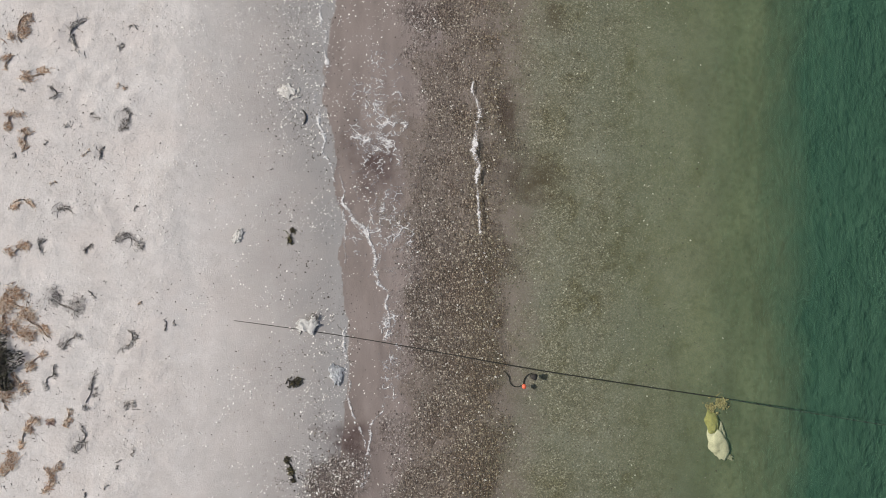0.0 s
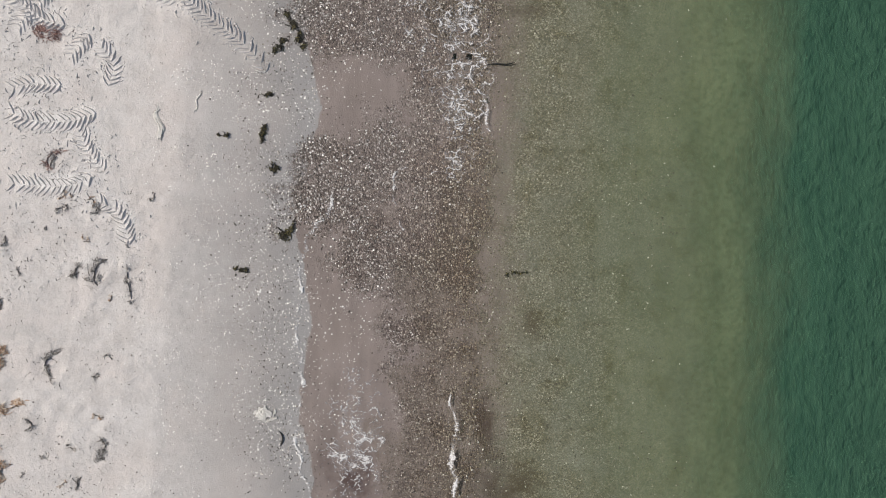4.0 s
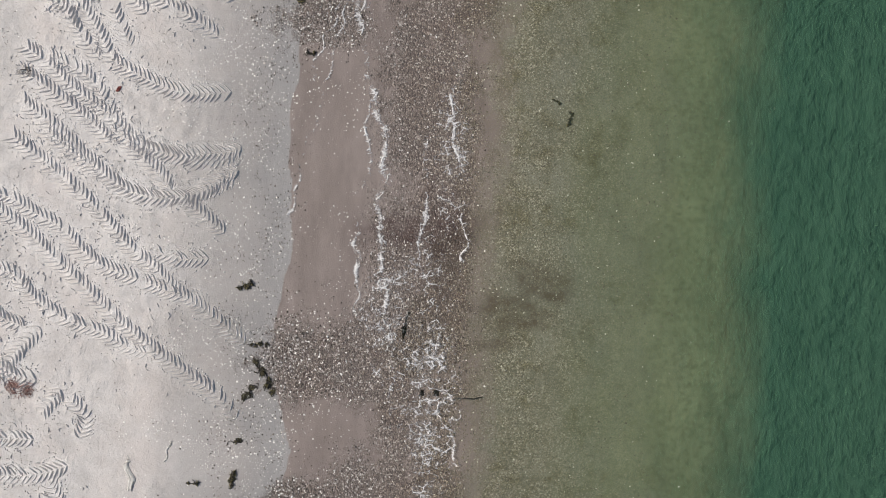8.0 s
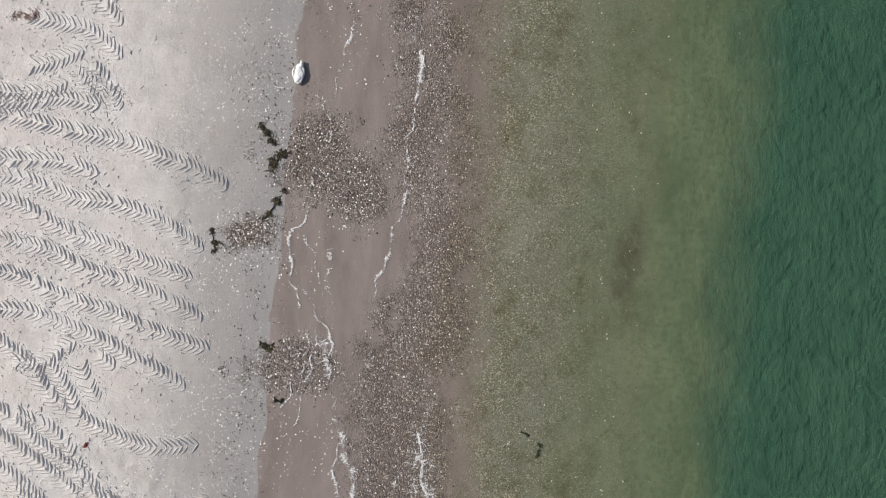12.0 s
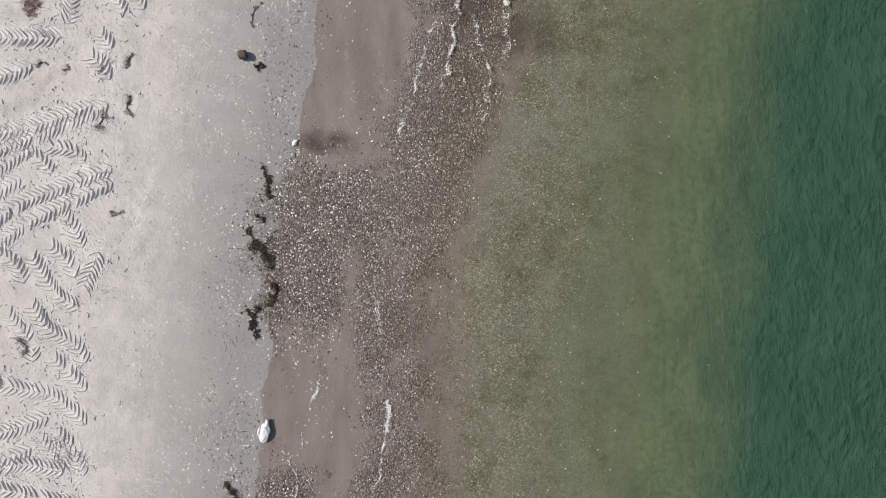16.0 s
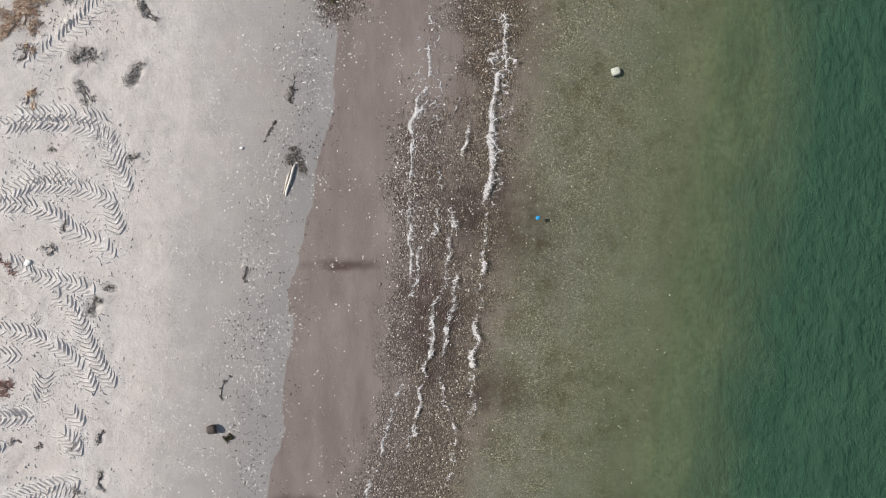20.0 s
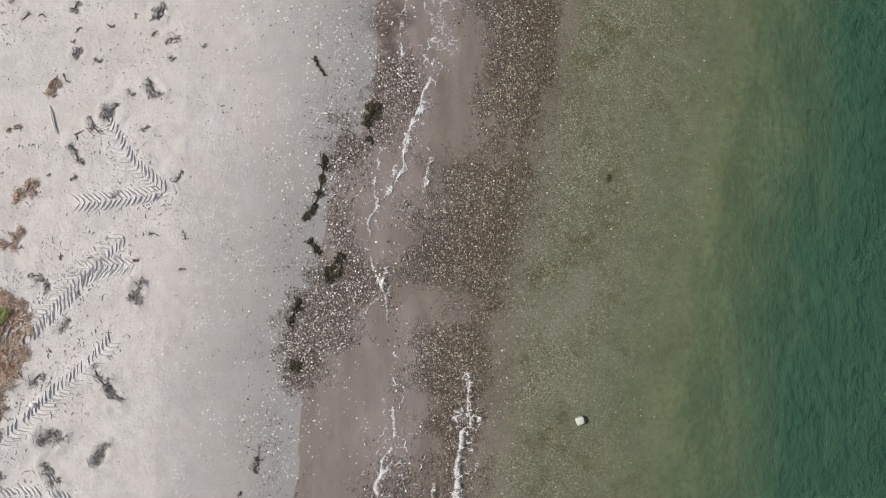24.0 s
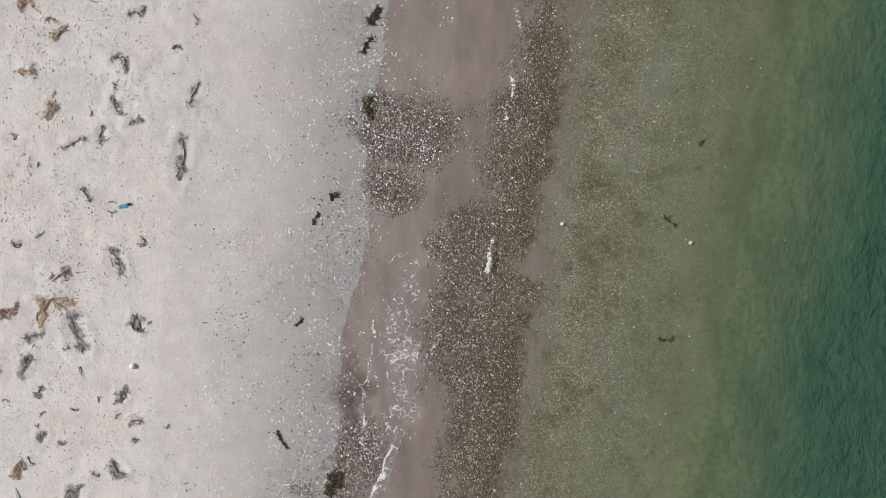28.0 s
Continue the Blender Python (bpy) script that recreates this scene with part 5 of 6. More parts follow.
def lump(size, seed, rough=0.12, cuts=2, square=0.0):
    """A bmesh stone-like lump of that size, resting on z = 0."""
    bm = bmesh.new()
    bmesh.ops.create_icosphere(bm, subdivisions=cuts, radius=1.0)
    o = Vector((seed * 3.1, seed * 1.7, seed))
    for v in bm.verts:
        n = v.co.normalized()
        f = 1 + rough * 2 * noise.noise(n * 1.3 + o) + rough * noise.noise(n * 3.1 + o)
        if square:
            f *= (1 - square) + square / max(abs(n.x), abs(n.y), abs(n.z))
        v.co = Vector((n.x * f * size[0] / 2, n.y * f * size[1] / 2, n.z * f * size[2] / 2))
    low = min(v.co.z for v in bm.verts)
    for v in bm.verts:
        v.co.z -= low
    return bm


def crumple(length, width, tall, seed, folds=7.0, wave=0.0):
    """A crumpled sheet with thickness, some of its edge lifted."""
    bm = bmesh.new()
    nx, ny = 18, 12
    o = Vector((seed * 2.3, seed, 0))
    rows = []
    for i in range(nx):
        row = []
        for j in range(ny):
            a, b = i / (nx - 1) - 0.5, j / (ny - 1) - 0.5
            pinch = 1 - 0.35 * abs(noise.noise(Vector((a * 4, seed, 0)))) - 0.3 * abs(2 * a) ** 3
            p = Vector((a * length, b * width * pinch + wave * math.sin(a * 9 + seed), 0))
            p.x += 0.20 * length * noise.noise(Vector((a * 2.5, b * 4, seed))) * (0.4 + abs(2 * a))
            p.y += 0.22 * width * noise.noise(Vector((a * 5, b * 2, seed + 4.5))) * (0.4 + abs(2 * b))
            p.z = tall * (0.35 + 0.9 * abs(noise.noise(Vector((a * folds, b * folds * 0.7, 0)) + o))) * (1 - 0.6 * max(abs(2 * a), abs(2 * b)) ** 4)
            row.append(bm.verts.new(p))
        rows.append(row)
    for i in range(nx - 1):
        for j in range(ny - 1):
            bm.faces.new((rows[i][j], rows[i + 1][j], rows[i + 1][j + 1], rows[i][j + 1]))
    bmesh.ops.solidify(bm, geom=bm.faces[:], thickness=0.004)
    return bm


def tube(points, radii, sides=6):
    """A bent round bar through the points."""
    bm = bmesh.new()
    rings = []
    pts = [Vector(p) for p in points]
    for k, p in enumerate(pts):
        d = (pts[min(k + 1, len(pts) - 1)] - pts[max(k - 1, 0)]).normalized()
        a = d.orthogonal().normalized() if abs(d.z) > 0.9 else d.cross(Vector((0, 0, 1))).normalized()
        b = d.cross(a)
        r = radii[k] if isinstance(radii, (list, tuple)) else radii
        rings.append([bm.verts.new(p + a * r * math.cos(math.tau * i / sides) + b * r * math.sin(math.tau * i / sides)) for i in range(sides)])
    for one, two in zip(rings, rings[1:]):
        for i in range(sides):
            bm.faces.new((one[i], one[(i + 1) % sides], two[(i + 1) % sides], two[i]))
    bm.faces.new(rings[0][::-1]), bm.faces.new(rings[-1])
    return bm


def solid(name, bm, mat, smooth=True):
    bmesh.ops.recalc_face_normals(bm, faces=bm.faces[:])
    mesh = bpy.data.meshes.new(name)
    bm.to_mesh(mesh)
    bm.free()
    for f in mesh.polygons:
        f.use_smooth = smooth
    mesh.materials.append(mat)
    return mesh


def thing(name, bm, mat, place, turn, label, category, z=None, smooth=True, group=""):
    ob = new(name, solid(name, bm, mat, smooth))
    ob.matrix_world = pose(place[0], place[1], at(*place) if z is None else z, 0, 0, turn)
    return tagged(ob, label, category, group)


# a dark rope from the sand into the sea, with a loop and an orange float
ROPE = [(-3.47, -1.02), (-2.14, -1.22), (-0.81, -1.45), (1.65, -1.92), (4.86, -2.45), (8.41, -3.03)]
pos, _ = smooth_path(ROPE, 0.25)
run = [(p[0], p[1], max(at(p[0], p[1]), -0.55) + 0.010) for p in pos]
rope = new("rope", solid("rope", tube(run, [0.004 + 0.008 * min(1, k / 22) for k in range(len(run))]), M_ROPE))
tagged(rope, "long thin dark rope running from sand into the sea", "rope")
ox, oy = (1.40, -2.17)
loop = [(ox - 0.33, oy + 0.24), (ox - 0.25, oy + 0.14), (ox - 0.22, oy + 0.02), (ox - 0.12, oy - 0.04), (ox, oy), (ox + 0.02, oy + 0.09), (ox + 0.09, oy + 0.17), (ox + 0.18, oy + 0.19)]
pos, _ = smooth_path(loop, 0.03)
tail = new("loop", solid("loop", tube([(p[0], p[1], max(at(p[0], p[1]), -0.2) + 0.02) for p in pos], 0.008), M_ROPE))
tail.parent = rope
bob = new("orange_float", solid("orange_float", lump((0.08, 0.09, 0.07), 4, 0.05), M_ORANGE))
bob.location, bob.parent = (ox, oy, -0.02), rope
tagged(bob, "small faded orange float")
cork = new("knot", solid("knot", lump((0.13, 0.10, 0.07), 9, 0.3), M_ROPE))
cork.location, cork.parent = (ox + 0.17, oy + 0.17, -0.03), rope
tagged(cork, "dark tangled knot")

# a sodden pale sack lying on the sea bed, its neck grown over with algae
sx, sy = (4.95, -3.05)
sack = thing("sunken_sack", lump((0.40, 0.64, 0.12), 12, 0.24, 4), M_SACK, (sx, sy - 0.20), 12, "pale sodden sack lying on the green sea bed", "sack", z=-0.62)
neck = new("neck", solid("neck", lump((0.25, 0.44, 0.12), 7, 0.18, 4), M_ALGAE))
neck.parent, neck.location = sack, (-0.02, 0.36, 0.02)
tagged(neck, "neck of the sack grown over with olive algae")
flap = new("flap", solid("flap", crumple(0.30, 0.12, 0.05, 5), M_SACK))
flap.parent, flap.matrix_basis = sack, pose(0.10, -0.31, 0.02, 0, 0, -30)
co, tri = strands(np.random.RandomState(77), 260, 0.50, 0.30, 0.10, 0.014, 0.6, (0.1, 0.05, 1))
weed = part("algae_tuft", fast_mesh("algae_tuft", co + np.array([0.13, 0.60, 0.04]), tri, islands("tan_algae", ((0.0, (0.25, 0.21, 0.08)), (1.0, (0.50, 0.42, 0.20)))), False), sack, "yellow-tan tuft of algae", "stuff")

# litter on the wet line
bag = thing("crumpled_bag", crumple(0.36, 0.27, 0.10, 3), M_WHITE, (-2.28, -1.10), 20, "crumpled white plastic bag full of sand", "plastic bag")
part("filling", fast_mesh("filling", *(lambda c, t: (c + np.array([0.14, 0.02, 0.02]), t))(*strands(np.random.RandomState(8), 70, 0.22, 0.24, 0.05, 0.007, 0.6, (0, 0, 0))), M_DRIED, False), bag, "grey dried weed caught in the bag", "stuff")
thing("plastic_bag", crumple(0.34, 0.22, 0.09, 11, 9), plain("thin_clear_plastic", (0.62, 0.64, 0.67), 0.25, 0.25, 14), (-1.81, -1.95), 100, "thin translucent plastic bag half sunk in wet sand", "plastic bag")
px, py = (-2.66, 2.85)
thing("torn_paper", crumple(0.22, 0.24, 0.05, 21), M_CHALK, (px, py), 40, "torn piece of white paper on damp sand", "paper")
thing("paper_scrap", crumple(0.20, 0.05, 0.03, 22), M_CHALK, (px + 0.15, py - 0.12), 20, "curled white paper scrap on damp sand", "paper")
thing("paper_scrap", crumple(0.16, 0.04, 0.03, 23), M_CHALK, (px + 0.20, py - 0.02), 70, "curled white paper scrap on damp sand", "paper")
qx, qy = (-3.43, 0.39)
thing("crumpled_tissue", crumple(0.24, 0.15, 0.06, 24), M_CHALK, (qx, qy), 60, "crumpled white tissue on pale sand", "tissue")
rx, ry = (-4.29, 7.68)
thing("white_ribbon", crumple(0.52, 0.10, 0.04, 25, 9, 0.03), M_CHALK, (rx, ry), 100, "twisted strip of white plastic on dry sand", "plastic strip")
thing("white_scrap", crumple(0.34, 0.03, 0.02, 26, 9, 0.02), M_CHALK, (rx + 0.62, ry + 0.35), 75, "thin strip of white plastic on dry sand", "plastic strip")
cx, cy = (-2.34, 2.40)
thing("rubber_arc", tube([(0.16 * math.cos(a) - 0.14, 0.16 * math.sin(a), 0.012) for a in np.linspace(-0.9, 1.0, 12)], [0.004 + 0.010 * math.sin(math.pi * k / 11) for k in range(12)]), M_ROPE, (cx, cy), 0, "curved black strip of rubber on damp sand", "rubber strip")
jug = thing("plastic_bottle", lump((0.18, 0.32, 0.11), 17, 0.13, 4), M_WHITE, (-0.92, 20.28), -8, "dented white plastic bottle on wet sand", "bottle")
part("neck", solid("neck", tube([(0.015, 0.12, 0.05), (0.02, 0.165, 0.052), (0.022, 0.20, 0.052)], [0.055, 0.036, 0.026], 10), M_WHITE), jug)
part("cap", solid("cap", tube([(0.022, 0.195, 0.052), (0.023, 0.222, 0.052)], [0.031, 0.030], 10), M_PALESTONE), jug, "greyed screw cap")
part("handle", solid("handle", tube([(-0.055, 0.09, 0.075), (-0.088, 0.06, 0.088), (-0.098, 0.0, 0.088), (-0.085, -0.05, 0.080), (-0.05, -0.07, 0.070)], 0.014, 8), M_WHITE), jug)
# things in the shallows
thing("foam_block", lump((0.15, 0.14, 0.10), 2, 0.03, 3, 0.75), M_WHITE, (5.71, 32.79), 15, "white block of polystyrene lying in shallow water", "float")
thing("bottle_cap", lump((0.085, 0.07, 0.03), 3, 0.03, 2, 0.3), M_BLUE, (4.32, 30.19), 30, "bright blue plastic cap in shallow water", "cap", z=0.02)
for k, (p, w, z) in enumerate((((7.96, 9.82), 0.17, -0.95), ((6.74, 11.70), 0.20, -0.8), ((6.61, 4.87), 0.13, -0.75), ((6.89, 6.01), 0.12, -0.8), ((7.22, 0.87), 0.09, -0.9))):
    thing("sunken_litter", crumple(w, w * 0.8, 0.03, 40 + k), plain("pale_sunken_plastic", (0.80, 0.82, 0.55), 0.7, 0.2, 20), p, 25 + 40 * k, "pale scrap of litter sunk in green water", "litter", z=z, group="sunken litter")
for k, p in enumerate(((8.49, 42.40), (6.11, 42.74))):
    thing("pale_stone", lump((0.09, 0.07, 0.05), 50 + k, 0.15), M_PALESTONE, p, 30, "small pale stone on the shallow sea bed", "stone", group="pale stones")
# driftwood and stones on the sand
kx, ky = (0.08, 30.81)
wood = thing("driftwood", tube([(-0.29, 0, 0.02), (-0.2, 0.01, 0.028), (0, 0, 0.032), (0.2, 0.01, 0.03), (0.30, 0, 0.02)], [0.010, 0.022, 0.023, 0.021, 0.010], 6), M_WOOD, (kx, ky), 73, "bleached split piece of driftwood beside dark weed", "driftwood")
crack = new("splinter", solid("splinter", tube([(-0.26, 0.045, 0.018), (0, 0.055, 0.03), (0.16, 0.052, 0.02)], [0.007, 0.018, 0.009], 5), M_WOOD))
crack.parent = wood
thing("driftwood_stick", tube([(-0.25, 0, 0.015), (-0.1, 0.008, 0.03), (0.1, -0.006, 0.03), (0.25, 0.004, 0.015)], [0.006, 0.013, 0.014, 0.007], 6), M_WOOD, (-3.13, 38.08), -75, "pale bleached stick lying on dry sand", "stick")
wx, wy = (-2.35, 41.89)
thing("twig", tube([(-0.17, 0, 0.03), (0, 0.008, 0.045), (0.17, 0, 0.03)], [0.005, 0.008, 0.005], 5), M_WOOD, (wx, wy), 38, "thin pale twig lying across dry weed", "twig")
gx, gy = (-1.29, 43.03)
glove = thing("rubber_glove", crumple(0.15, 0.07, 0.04, 31), M_GLOVE, (gx, gy), 10, "pale blue rubber glove scrap on dry sand", "glove")
stub = new("dark_cuff", solid("dark_cuff", lump((0.07, 0.04, 0.035), 5, 0.2), M_ROPE))
stub.parent, stub.location = glove, (0.10, 0.012, 0)
thing("sunken_twig", tube([(-0.26, 0, 0.02), (-0.08, 0.012, 0.03), (0.1, -0.01, 0.03), (0.25, 0.015, 0.02)], [0.008, 0.014, 0.013, 0.006], 6), M_ROPE, (1.38, 8.80), 3, "dark sodden twig on the shallow sea bed", "twig")
thing("shell", lump((0.12, 0.07, 0.04), 19, 0.2, 3), M_WHITE, (-0.40, 25.15), 50, "white broken shell on wet sand", "shell", group="large shells")
thing("stone", lump((0.16, 0.15, 0.12), 6, 0.10, 3, 0.45), M_STONE, (-1.23, 26.58), 10, "squarish dark brown stone on damp sand", "stone")
thing("pale_stone", lump((0.10, 0.09, 0.07), 14, 0.14, 3, 0.3), M_PALESTONE, (-3.50, 33.36), 0, "pale rounded stone on dry sand", "stone", group="pale stones")
thing("pale_stone", lump((0.10, 0.09, 0.07), 15, 0.14, 3), M_PALESTONE, (-1.19, 40.36), 0, "pale rounded stone on dry sand", "stone", group="pale stones")
thing("shell", lump((0.12, 0.10, 0.05), 16, 0.10, 3), M_WHITE, (-4.20, 29.40), 40, "white broken shell on dry sand", "shell", group="large shells")
thing("shell", lump((0.07, 0.05, 0.03), 18, 0.10, 2), M_WHITE, (-0.72, 31.33), 10, "white broken shell on dry sand", "shell", group="large shells")
thing("red_leaf", crumple(0.10, 0.07, 0.03, 61), M_RED, (-4.43, 14.08), 60, "curled dark red leaf on dry sand", "leaf")

# the edge of the dune: grass and a dark bush
tx, ty = (-4.24, 34.70)


def blades(rng, count, rx, ry, tall, wide):
    co, tri = [], []
    for _ in range(count):
        r, a = math.sqrt(rng.rand()), rng.rand() * math.tau
        r *= 0.75 + 0.35 * math.sin(3 * a + 1) * math.sin(5 * a)
        c = np.array([rx * r * math.cos(a), ry * r * math.sin(a), 0.0])
        h = rng.rand() * math.tau
        d = np.array([math.cos(h), math.sin(h), 0])
        n = np.array([-d[1], d[0], 0])
        t, lean = tall * rng.uniform(0.5, 1.0) * (1 - 0.4 * r), rng.uniform(0.3, 1.0)
        base = len(co)
        co += [c - n * wide, c + n * wide, c + d * lean * t * 0.4 + np.array([0, 0, t * 0.7]) + n * wide, c + d * lean * t * 0.4 + np.array([0, 0, t * 0.7]) - n * wide, c + d * lean * t + np.array([0, 0, t * 0.85])]
        tri += [(base, base + 1, base + 2), (base, base + 2, base + 3), (base + 3, base + 2, base + 4)]
    return np.array(co), tri


def tuft(name, place, rx, ry, tall, count, mat, root, seed, label, category):
    ob = thing(name, lump((1.25 * rx, 1.25 * ry, 0.04), seed, 0.3, 3), root, place, 0, label, category, z=at(*place) - 0.03)
    co, tri = blades(np.random.RandomState(seed), count, rx, ry, tall, 0.006)
    part("foliage", fast_mesh("foliage", co + np.array([0, 0, 0.04]), tri, mat, False), ob, kind="stuff")
    return ob


tuft("grass_tuft", (tx - 0.35, ty), 0.74, 0.70, 0.10, 9000, M_GRASS, plain("grass_root", (0.20, 0.24, 0.06), 0.9, 0.4, 30), 71, "green grass tuft growing at the dune's foot", "grass")
bx, by = (-7.00, -1.80)
tuft("low_bush", (bx - 0.45, by), 0.66, 0.75, 0.16, 2600, M_BUSH, M_CORE_DARK, 72, "dark low bush at the top of the beach", "bush")


# ---- loose pebbles, shells and crumbs ----
OCTA = np.array([(1, 0, 0), (0, 1, 0), (-1, 0, 0), (0, -1, 0), (0, 0, 1), (0, 0, -0.6)], float)
OCTA_FACES = np.array([(0, 1, 4), (1, 2, 4), (2, 3, 4), (3, 0, 4), (1, 0, 5), (2, 1, 5), (3, 2, 5), (0, 3, 5)])


def scatter(name, tries, span, density, sizes, flat, mat, shape, seed, label, category):
    """Loose bits strewn where density(x, y, u) is high; all in one object."""
    rng = np.random.RandomState(seed)
    u, y = rng.uniform(span[0], span[1], tries), rng.uniform(-6.5, 49.5, tries)
    x = u + 0.0954 * y - 0.133
    keep = rng.rand(tries) < density(x, y, u)
    x, y = x[keep], y[keep]
    k = len(x)
    base, tris = shape
    size = sizes[0] + (sizes[1] - sizes[0]) * rng.rand(k) ** 3.2
    wob = 1 + rng.normal(0, 0.16, (k, len(base), 1))
    co = base[None] * wob * np.stack([size, size * rng.uniform(0.5, 0.95, k), size * flat * rng.uniform(0.6, 1.1, k)], 1)[:, None]
    a = rng.rand(k) * math.tau
    c, s = np.cos(a)[:, None], np.sin(a)[:, None]
    px, py = co[..., 0] * c - co[..., 1] * s + x[:, None], co[..., 0] * s + co[..., 1] * c + y[:, None]
    pz = co[..., 2] + (height(x, y) + size * flat * 0.35)[:, None]
    faces = (tris[None] + (np.arange(k) * len(base))[:, None, None]).reshape(-1, 3)
    mesh = fast_mesh(name, np.stack([px, py, pz], -1).reshape(-1, 3), faces, mat, False)
    return tagged(new(name, mesh), label, category, kind="stuff")


def shingle_density(x, y, u):
    wet, peb, dark_patch, sea, dry = masks(x, y)
    ragged = soft_noise(x, y, 0.16) * 0.6 + soft_noise(x, y, 0.5) * 0.6
    return np.clip(peb * 1.15 - 0.25, 0, 1) * np.clip(ragged * 1.5 - 0.25, 0.08, 1)


def bank_density(x, y, u):
    bank = np.maximum(blobs(BANKS, x, y), blobs(BANKS_NORTH, x, y)) * np.clip((line(PEB, y) + 0.05 - u) * 3, 0, 1)
    return np.clip(bank * 1.3 - 0.15, 0, 1) * np.clip(soft_noise(x, y, 0.2) * 1.6 - 0.15, 0.1, 1) * (1 - 0.7 * blobs(SMOOTH, x, y))


def shell_density(x, y, u):
    w = line(WET, y)
    near = np.exp(-((u - w + 0.45) / 0.45) ** 2)
    patchy = np.clip(soft_noise(x, y, 0.7) * soft_noise(x + 9, y, 0.2) * 2.6 - 0.40, 0.04, 2)
    band = np.exp(-((u - w + 1.5) / 0.9) ** 2)
    return np.clip(patchy * (1.6 * near + 1.0 * band + 0.35 + 1.6 * blobs(LITTER, x, y)), 0, 1) * (u < w + 1.2)


def bed_density(x, y, u):
    sea = masks(x, y)[3]
    return np.clip(1.1 - sea / 0.75, 0.015, 1) * (sea > -0.05) * np.clip(soft_noise(x, y, 1.1) * soft_noise(x + 6, y, 0.3) * 3.4 - 0.25, 0.04, 1)


def loose_strands(name, tries, span, density, mat, seed, label, thick=0.004, reach=(0.02, 0.07), category="seaweed"):
    """Short single strands and crumbs of weed strewn thinly; all in one object."""
    rng = np.random.RandomState(seed)
    u, y = rng.uniform(span[0], span[1], tries), rng.uniform(-6.5, 49.5, tries)
    x = u + 0.0954 * y - 0.133
    keep = rng.rand(tries) < density(x, y, u)
    x, y = x[keep], y[keep]
    k = len(x)
    a, bend, size = rng.rand(k) * math.tau, rng.normal(0, 0.7, k), rng.uniform(reach[0], reach[1], k)
    rows = []
    px, py = x.copy(), y.copy()
    for j in range(4):
        rows.append((px.copy(), py.copy(), a + bend * j))
        px, py = px + np.cos(a + bend * j) * size / 3, py + np.sin(a + bend * j) * size / 3
    co = np.zeros((k, 12, 3))
    for j, (qx, qy, h) in enumerate(rows):
        g = thick * (0.6, 1.0, 0.9, 0.3)[j] * rng.uniform(0.6, 1.3, k)
        z = height(qx, qy)
        co[:, 3 * j] = np.stack([qx - np.sin(h) * g, qy + np.cos(h) * g, z], 1)
        co[:, 3 * j + 1] = np.stack([qx, qy, z + g * 2.2], 1)
        co[:, 3 * j + 2] = np.stack([qx + np.sin(h) * g, qy - np.cos(h) * g, z], 1)
    one = np.array([t for m in range(3) for j in range(2) for t in ((3 * m + j, 3 * m + j + 1, 3 * m + j + 4), (3 * m + j, 3 * m + j + 4, 3 * m + j + 3))])
    faces = (one[None] + (np.arange(k) * 12)[:, None, None]).reshape(-1, 3)
    return tagged(new(name, fast_mesh(name, co.reshape(-1, 3), faces, mat, False)), label, category, kind="stuff")


def littered(y):
    """The two ends of the beach carry more loose weed and crumbs."""
    return np.interp(y, [5, 8, 33, 37], [0.45, 0.0, 0.0, 0.85])


def crumb_density(x, y, u):
    edge = np.clip((-4.2 - u) * 0.5, 0, 1)
    return edge * np.clip(soft_noise(x, y, 0.75) * soft_noise(x + 5, y, 0.22) * 2.8 - 0.75 + 0.25 * littered(y), 0, 1)


def wrack_density(x, y, u):
    w = line(WET, y)
    return np.clip(soft_noise(x, y, 0.6) * soft_noise(x + 5, y, 0.2) * 2.5 - 0.35, 0, 1) * np.exp(-((u - w + 0.5) / 0.5) ** 2)


def scuff_density(x, y, u):
    near = np.maximum.reduce([driven(x + a, y + b) for a, b in ((0, 0), (0.3, 0.1), (-0.3, -0.1), (0.1, -0.3), (-0.1, 0.3))])
    return near * np.clip(soft_noise(x, y, 0.6) * soft_noise(x + 3, y, 0.2) * 3.2 - 0.35, 0, 1)


loose_strands("scuffed_sand", 12000, (-8.2, -4.2), scuff_density, M_TREAD, 45, "short ridges of sand scuffed up between tyre prints", 0.008, (0.03, 0.10), "sand")
loose_strands("loose_dried_seaweed", 42000, (-9.0, -4.0), crumb_density, M_DRIED, 41, "thin strands and crumbs of dried seaweed on sand")
loose_strands("loose_fresh_seaweed", 30000, (-4.5, -0.8), wrack_density, M_WEED, 42, "thin dark strands of seaweed along the wet line", 0.0028, (0.02, 0.07))
scatter("shingle", 420000, (-4.6, 2.2), shingle_density, (0.007, 0.023), 0.6, M_PEBBLE, (OCTA, OCTA_FACES), 31, "small brown and grey pebbles strewn on wet sand", "pebbles")
scatter("shelly_shingle", 300000, (-4.6, 1.2), bank_density, (0.008, 0.025), 0.6, M_SHINGLE, (OCTA, OCTA_FACES), 38, "dark and white pebbles and shells heaped on wet sand", "pebbles")
scatter("shell_fragments", 125000, (-5.2, 0.0), shell_density, (0.0055, 0.021), 0.45, M_SHELL, (OCTA, OCTA_FACES), 32, "white shell bits and dark crumbs strewn on sand", "shells")
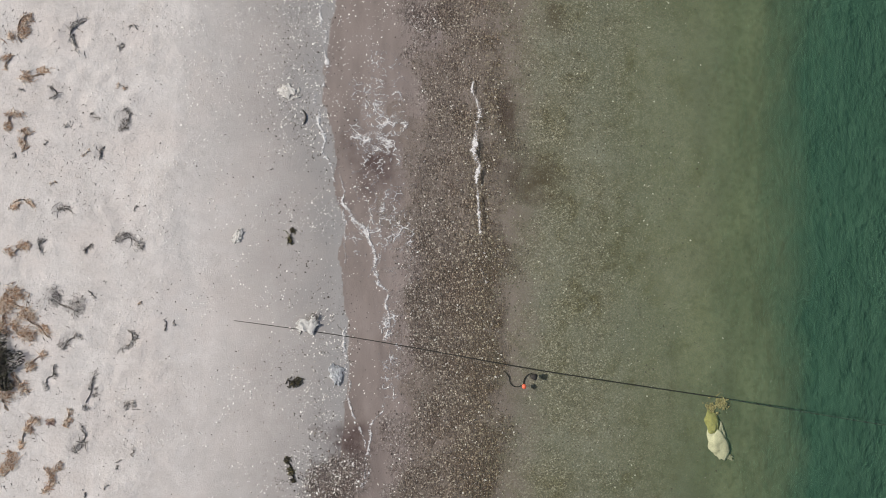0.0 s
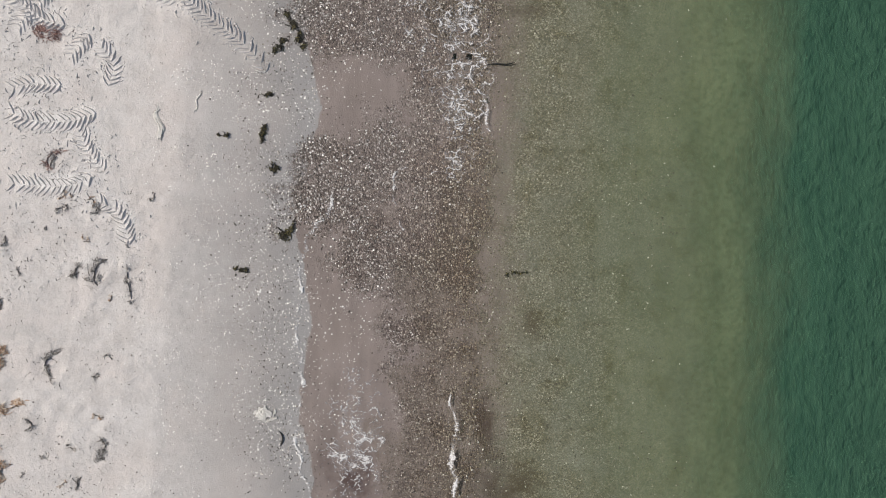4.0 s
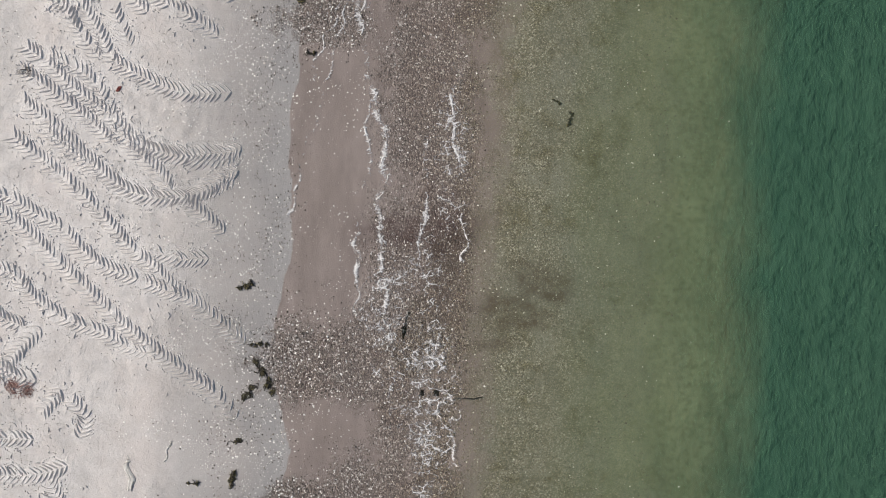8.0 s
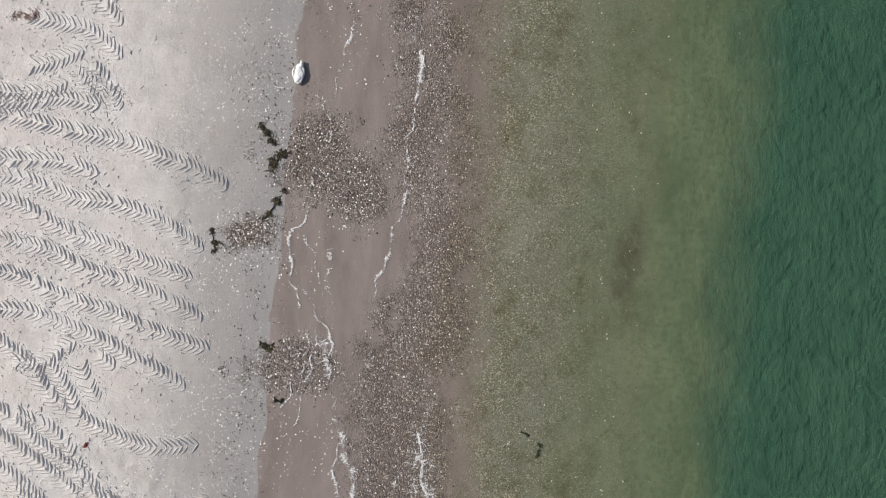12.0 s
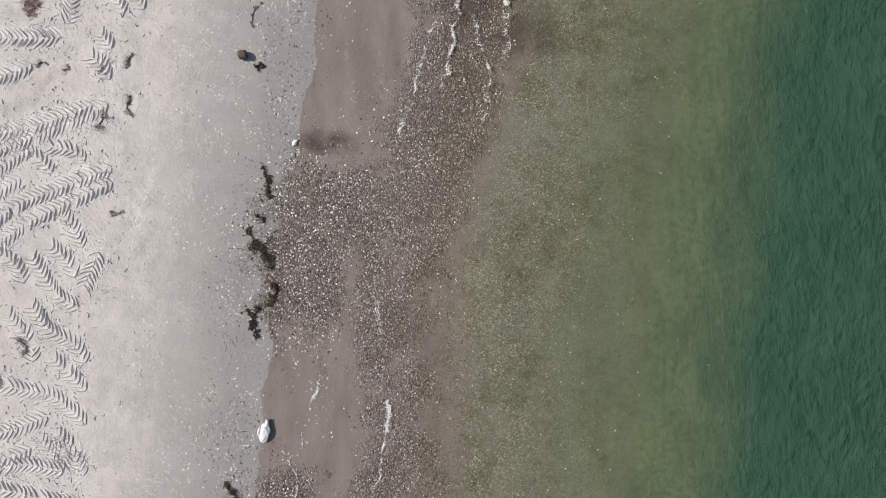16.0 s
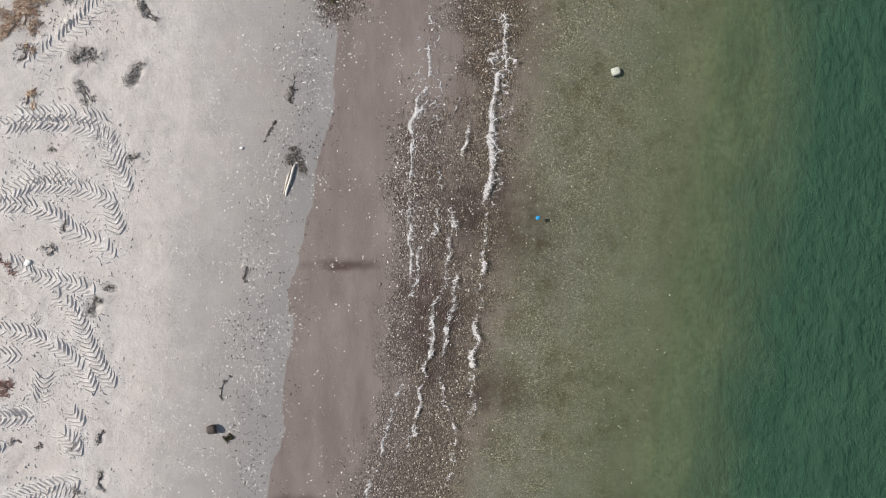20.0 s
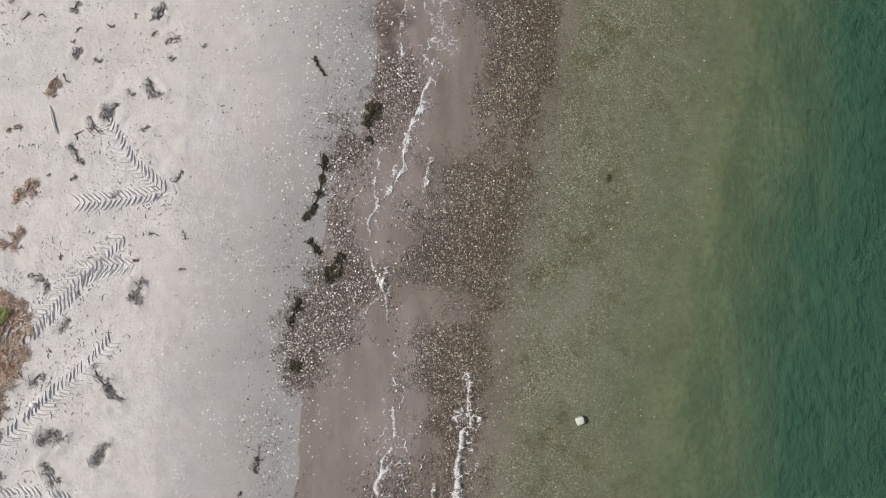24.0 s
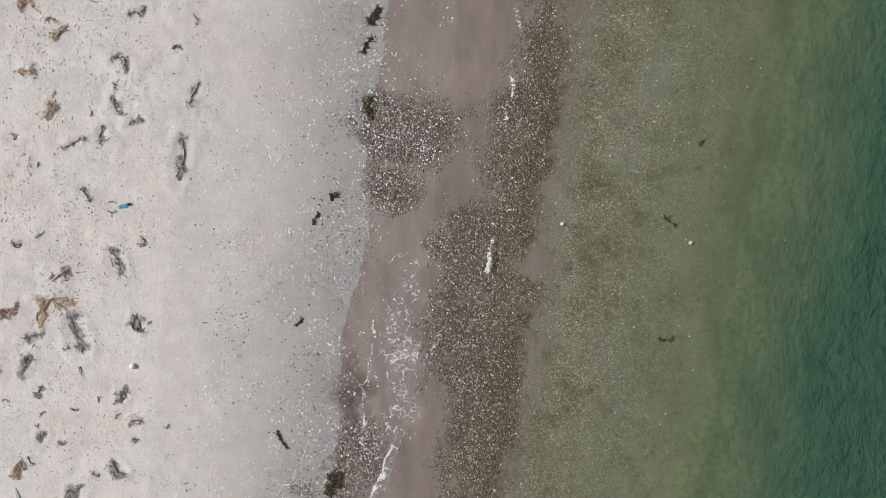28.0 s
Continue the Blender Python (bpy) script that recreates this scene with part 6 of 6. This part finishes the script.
scatter("shell_grit", 90000, (-5.0, -0.6), lambda x, y, u: np.clip(soft_noise(x, y, 0.9) * soft_noise(x + 4, y, 0.25) * 2.6 - 0.30, 0, 1) * (0.9 * np.exp(-((u - line(WET, y) + 1.5) / 0.7) ** 2) + 0.7 * np.exp(-((u - line(WET, y) + 0.3) / 0.35) ** 2) + 1.2 * blobs(LITTER, x, y)), (0.004, 0.012), 0.5, M_SHELL, (OCTA, OCTA_FACES), 36, "fine pale shell grit strewn on damp sand", "shells")
scatter("dry_debris", 90000, (-9.0, -4.0), lambda x, y, u: np.clip((-4.2 - u) * 0.6, 0, 1) * np.clip(soft_noise(x, y, 0.55) * soft_noise(x + 6, y, 0.14) * 3.4 - 1.15 + 0.35 * littered(y), 0, 1), (0.004, 0.014), 0.7, M_DRIED, (OCTA, OCTA_FACES), 37, "crumbled bits of dried seaweed on dry sand", "crumbs")
scatter("dry_crumbs", 5000, (-8.6, -3.6), lambda x, y, u: 0.04 + 0.9 * soft_noise(x, y, 0.6) * soft_noise(x, y, 0.17), (0.006, 0.020), 0.6, M_SHELL, (OCTA, OCTA_FACES), 33, "scattered shell bits and crumbs on dry sand", "shells")
scatter("dark_crumbs", 66000, (-4.6, -0.6), lambda x, y, u: np.clip(soft_noise(x, y, 0.5) * soft_noise(x + 9, y, 0.16) * 3.0 - 0.38, 0, 1) * (1.3 * np.exp(-((u - line(WET, y) + 0.25) / 0.45) ** 2) + 0.9 * blobs(LITTER, x, y)), (0.005, 0.020), 0.6, M_CRUMB, (OCTA, OCTA_FACES), 35, "dark crumbs of weed and stone along the wet line", "crumbs")
scatter("wrack_crumbs", 60000, (-6.5, -1.2), lambda x, y, u: littered(y) * np.clip(soft_noise(x, y, 0.6) * soft_noise(x + 2, y, 0.18) * 2.8 - 0.50, 0.02, 1), (0.007, 0.020), 0.6, M_SHELL, (OCTA, OCTA_FACES), 43, "white shell bits strewn over grey sand", "shells")
scatter("wrack_specks", 60000, (-6.5, -1.2), lambda x, y, u: littered(y) * np.clip(soft_noise(x + 8, y, 0.5) * soft_noise(x, y, 0.16) * 2.8 - 0.58, 0.01, 1), (0.004, 0.018), 0.6, M_CRUMB, (OCTA, OCTA_FACES), 44, "dark specks of weed strewn over grey sand", "crumbs")
scatter("sea_bed_stones", 300000, (-0.2, 6.5), bed_density, (0.006, 0.022), 0.5, M_BED, (OCTA, OCTA_FACES), 34, "small pale stones and shells on the sea bed", "pebbles")
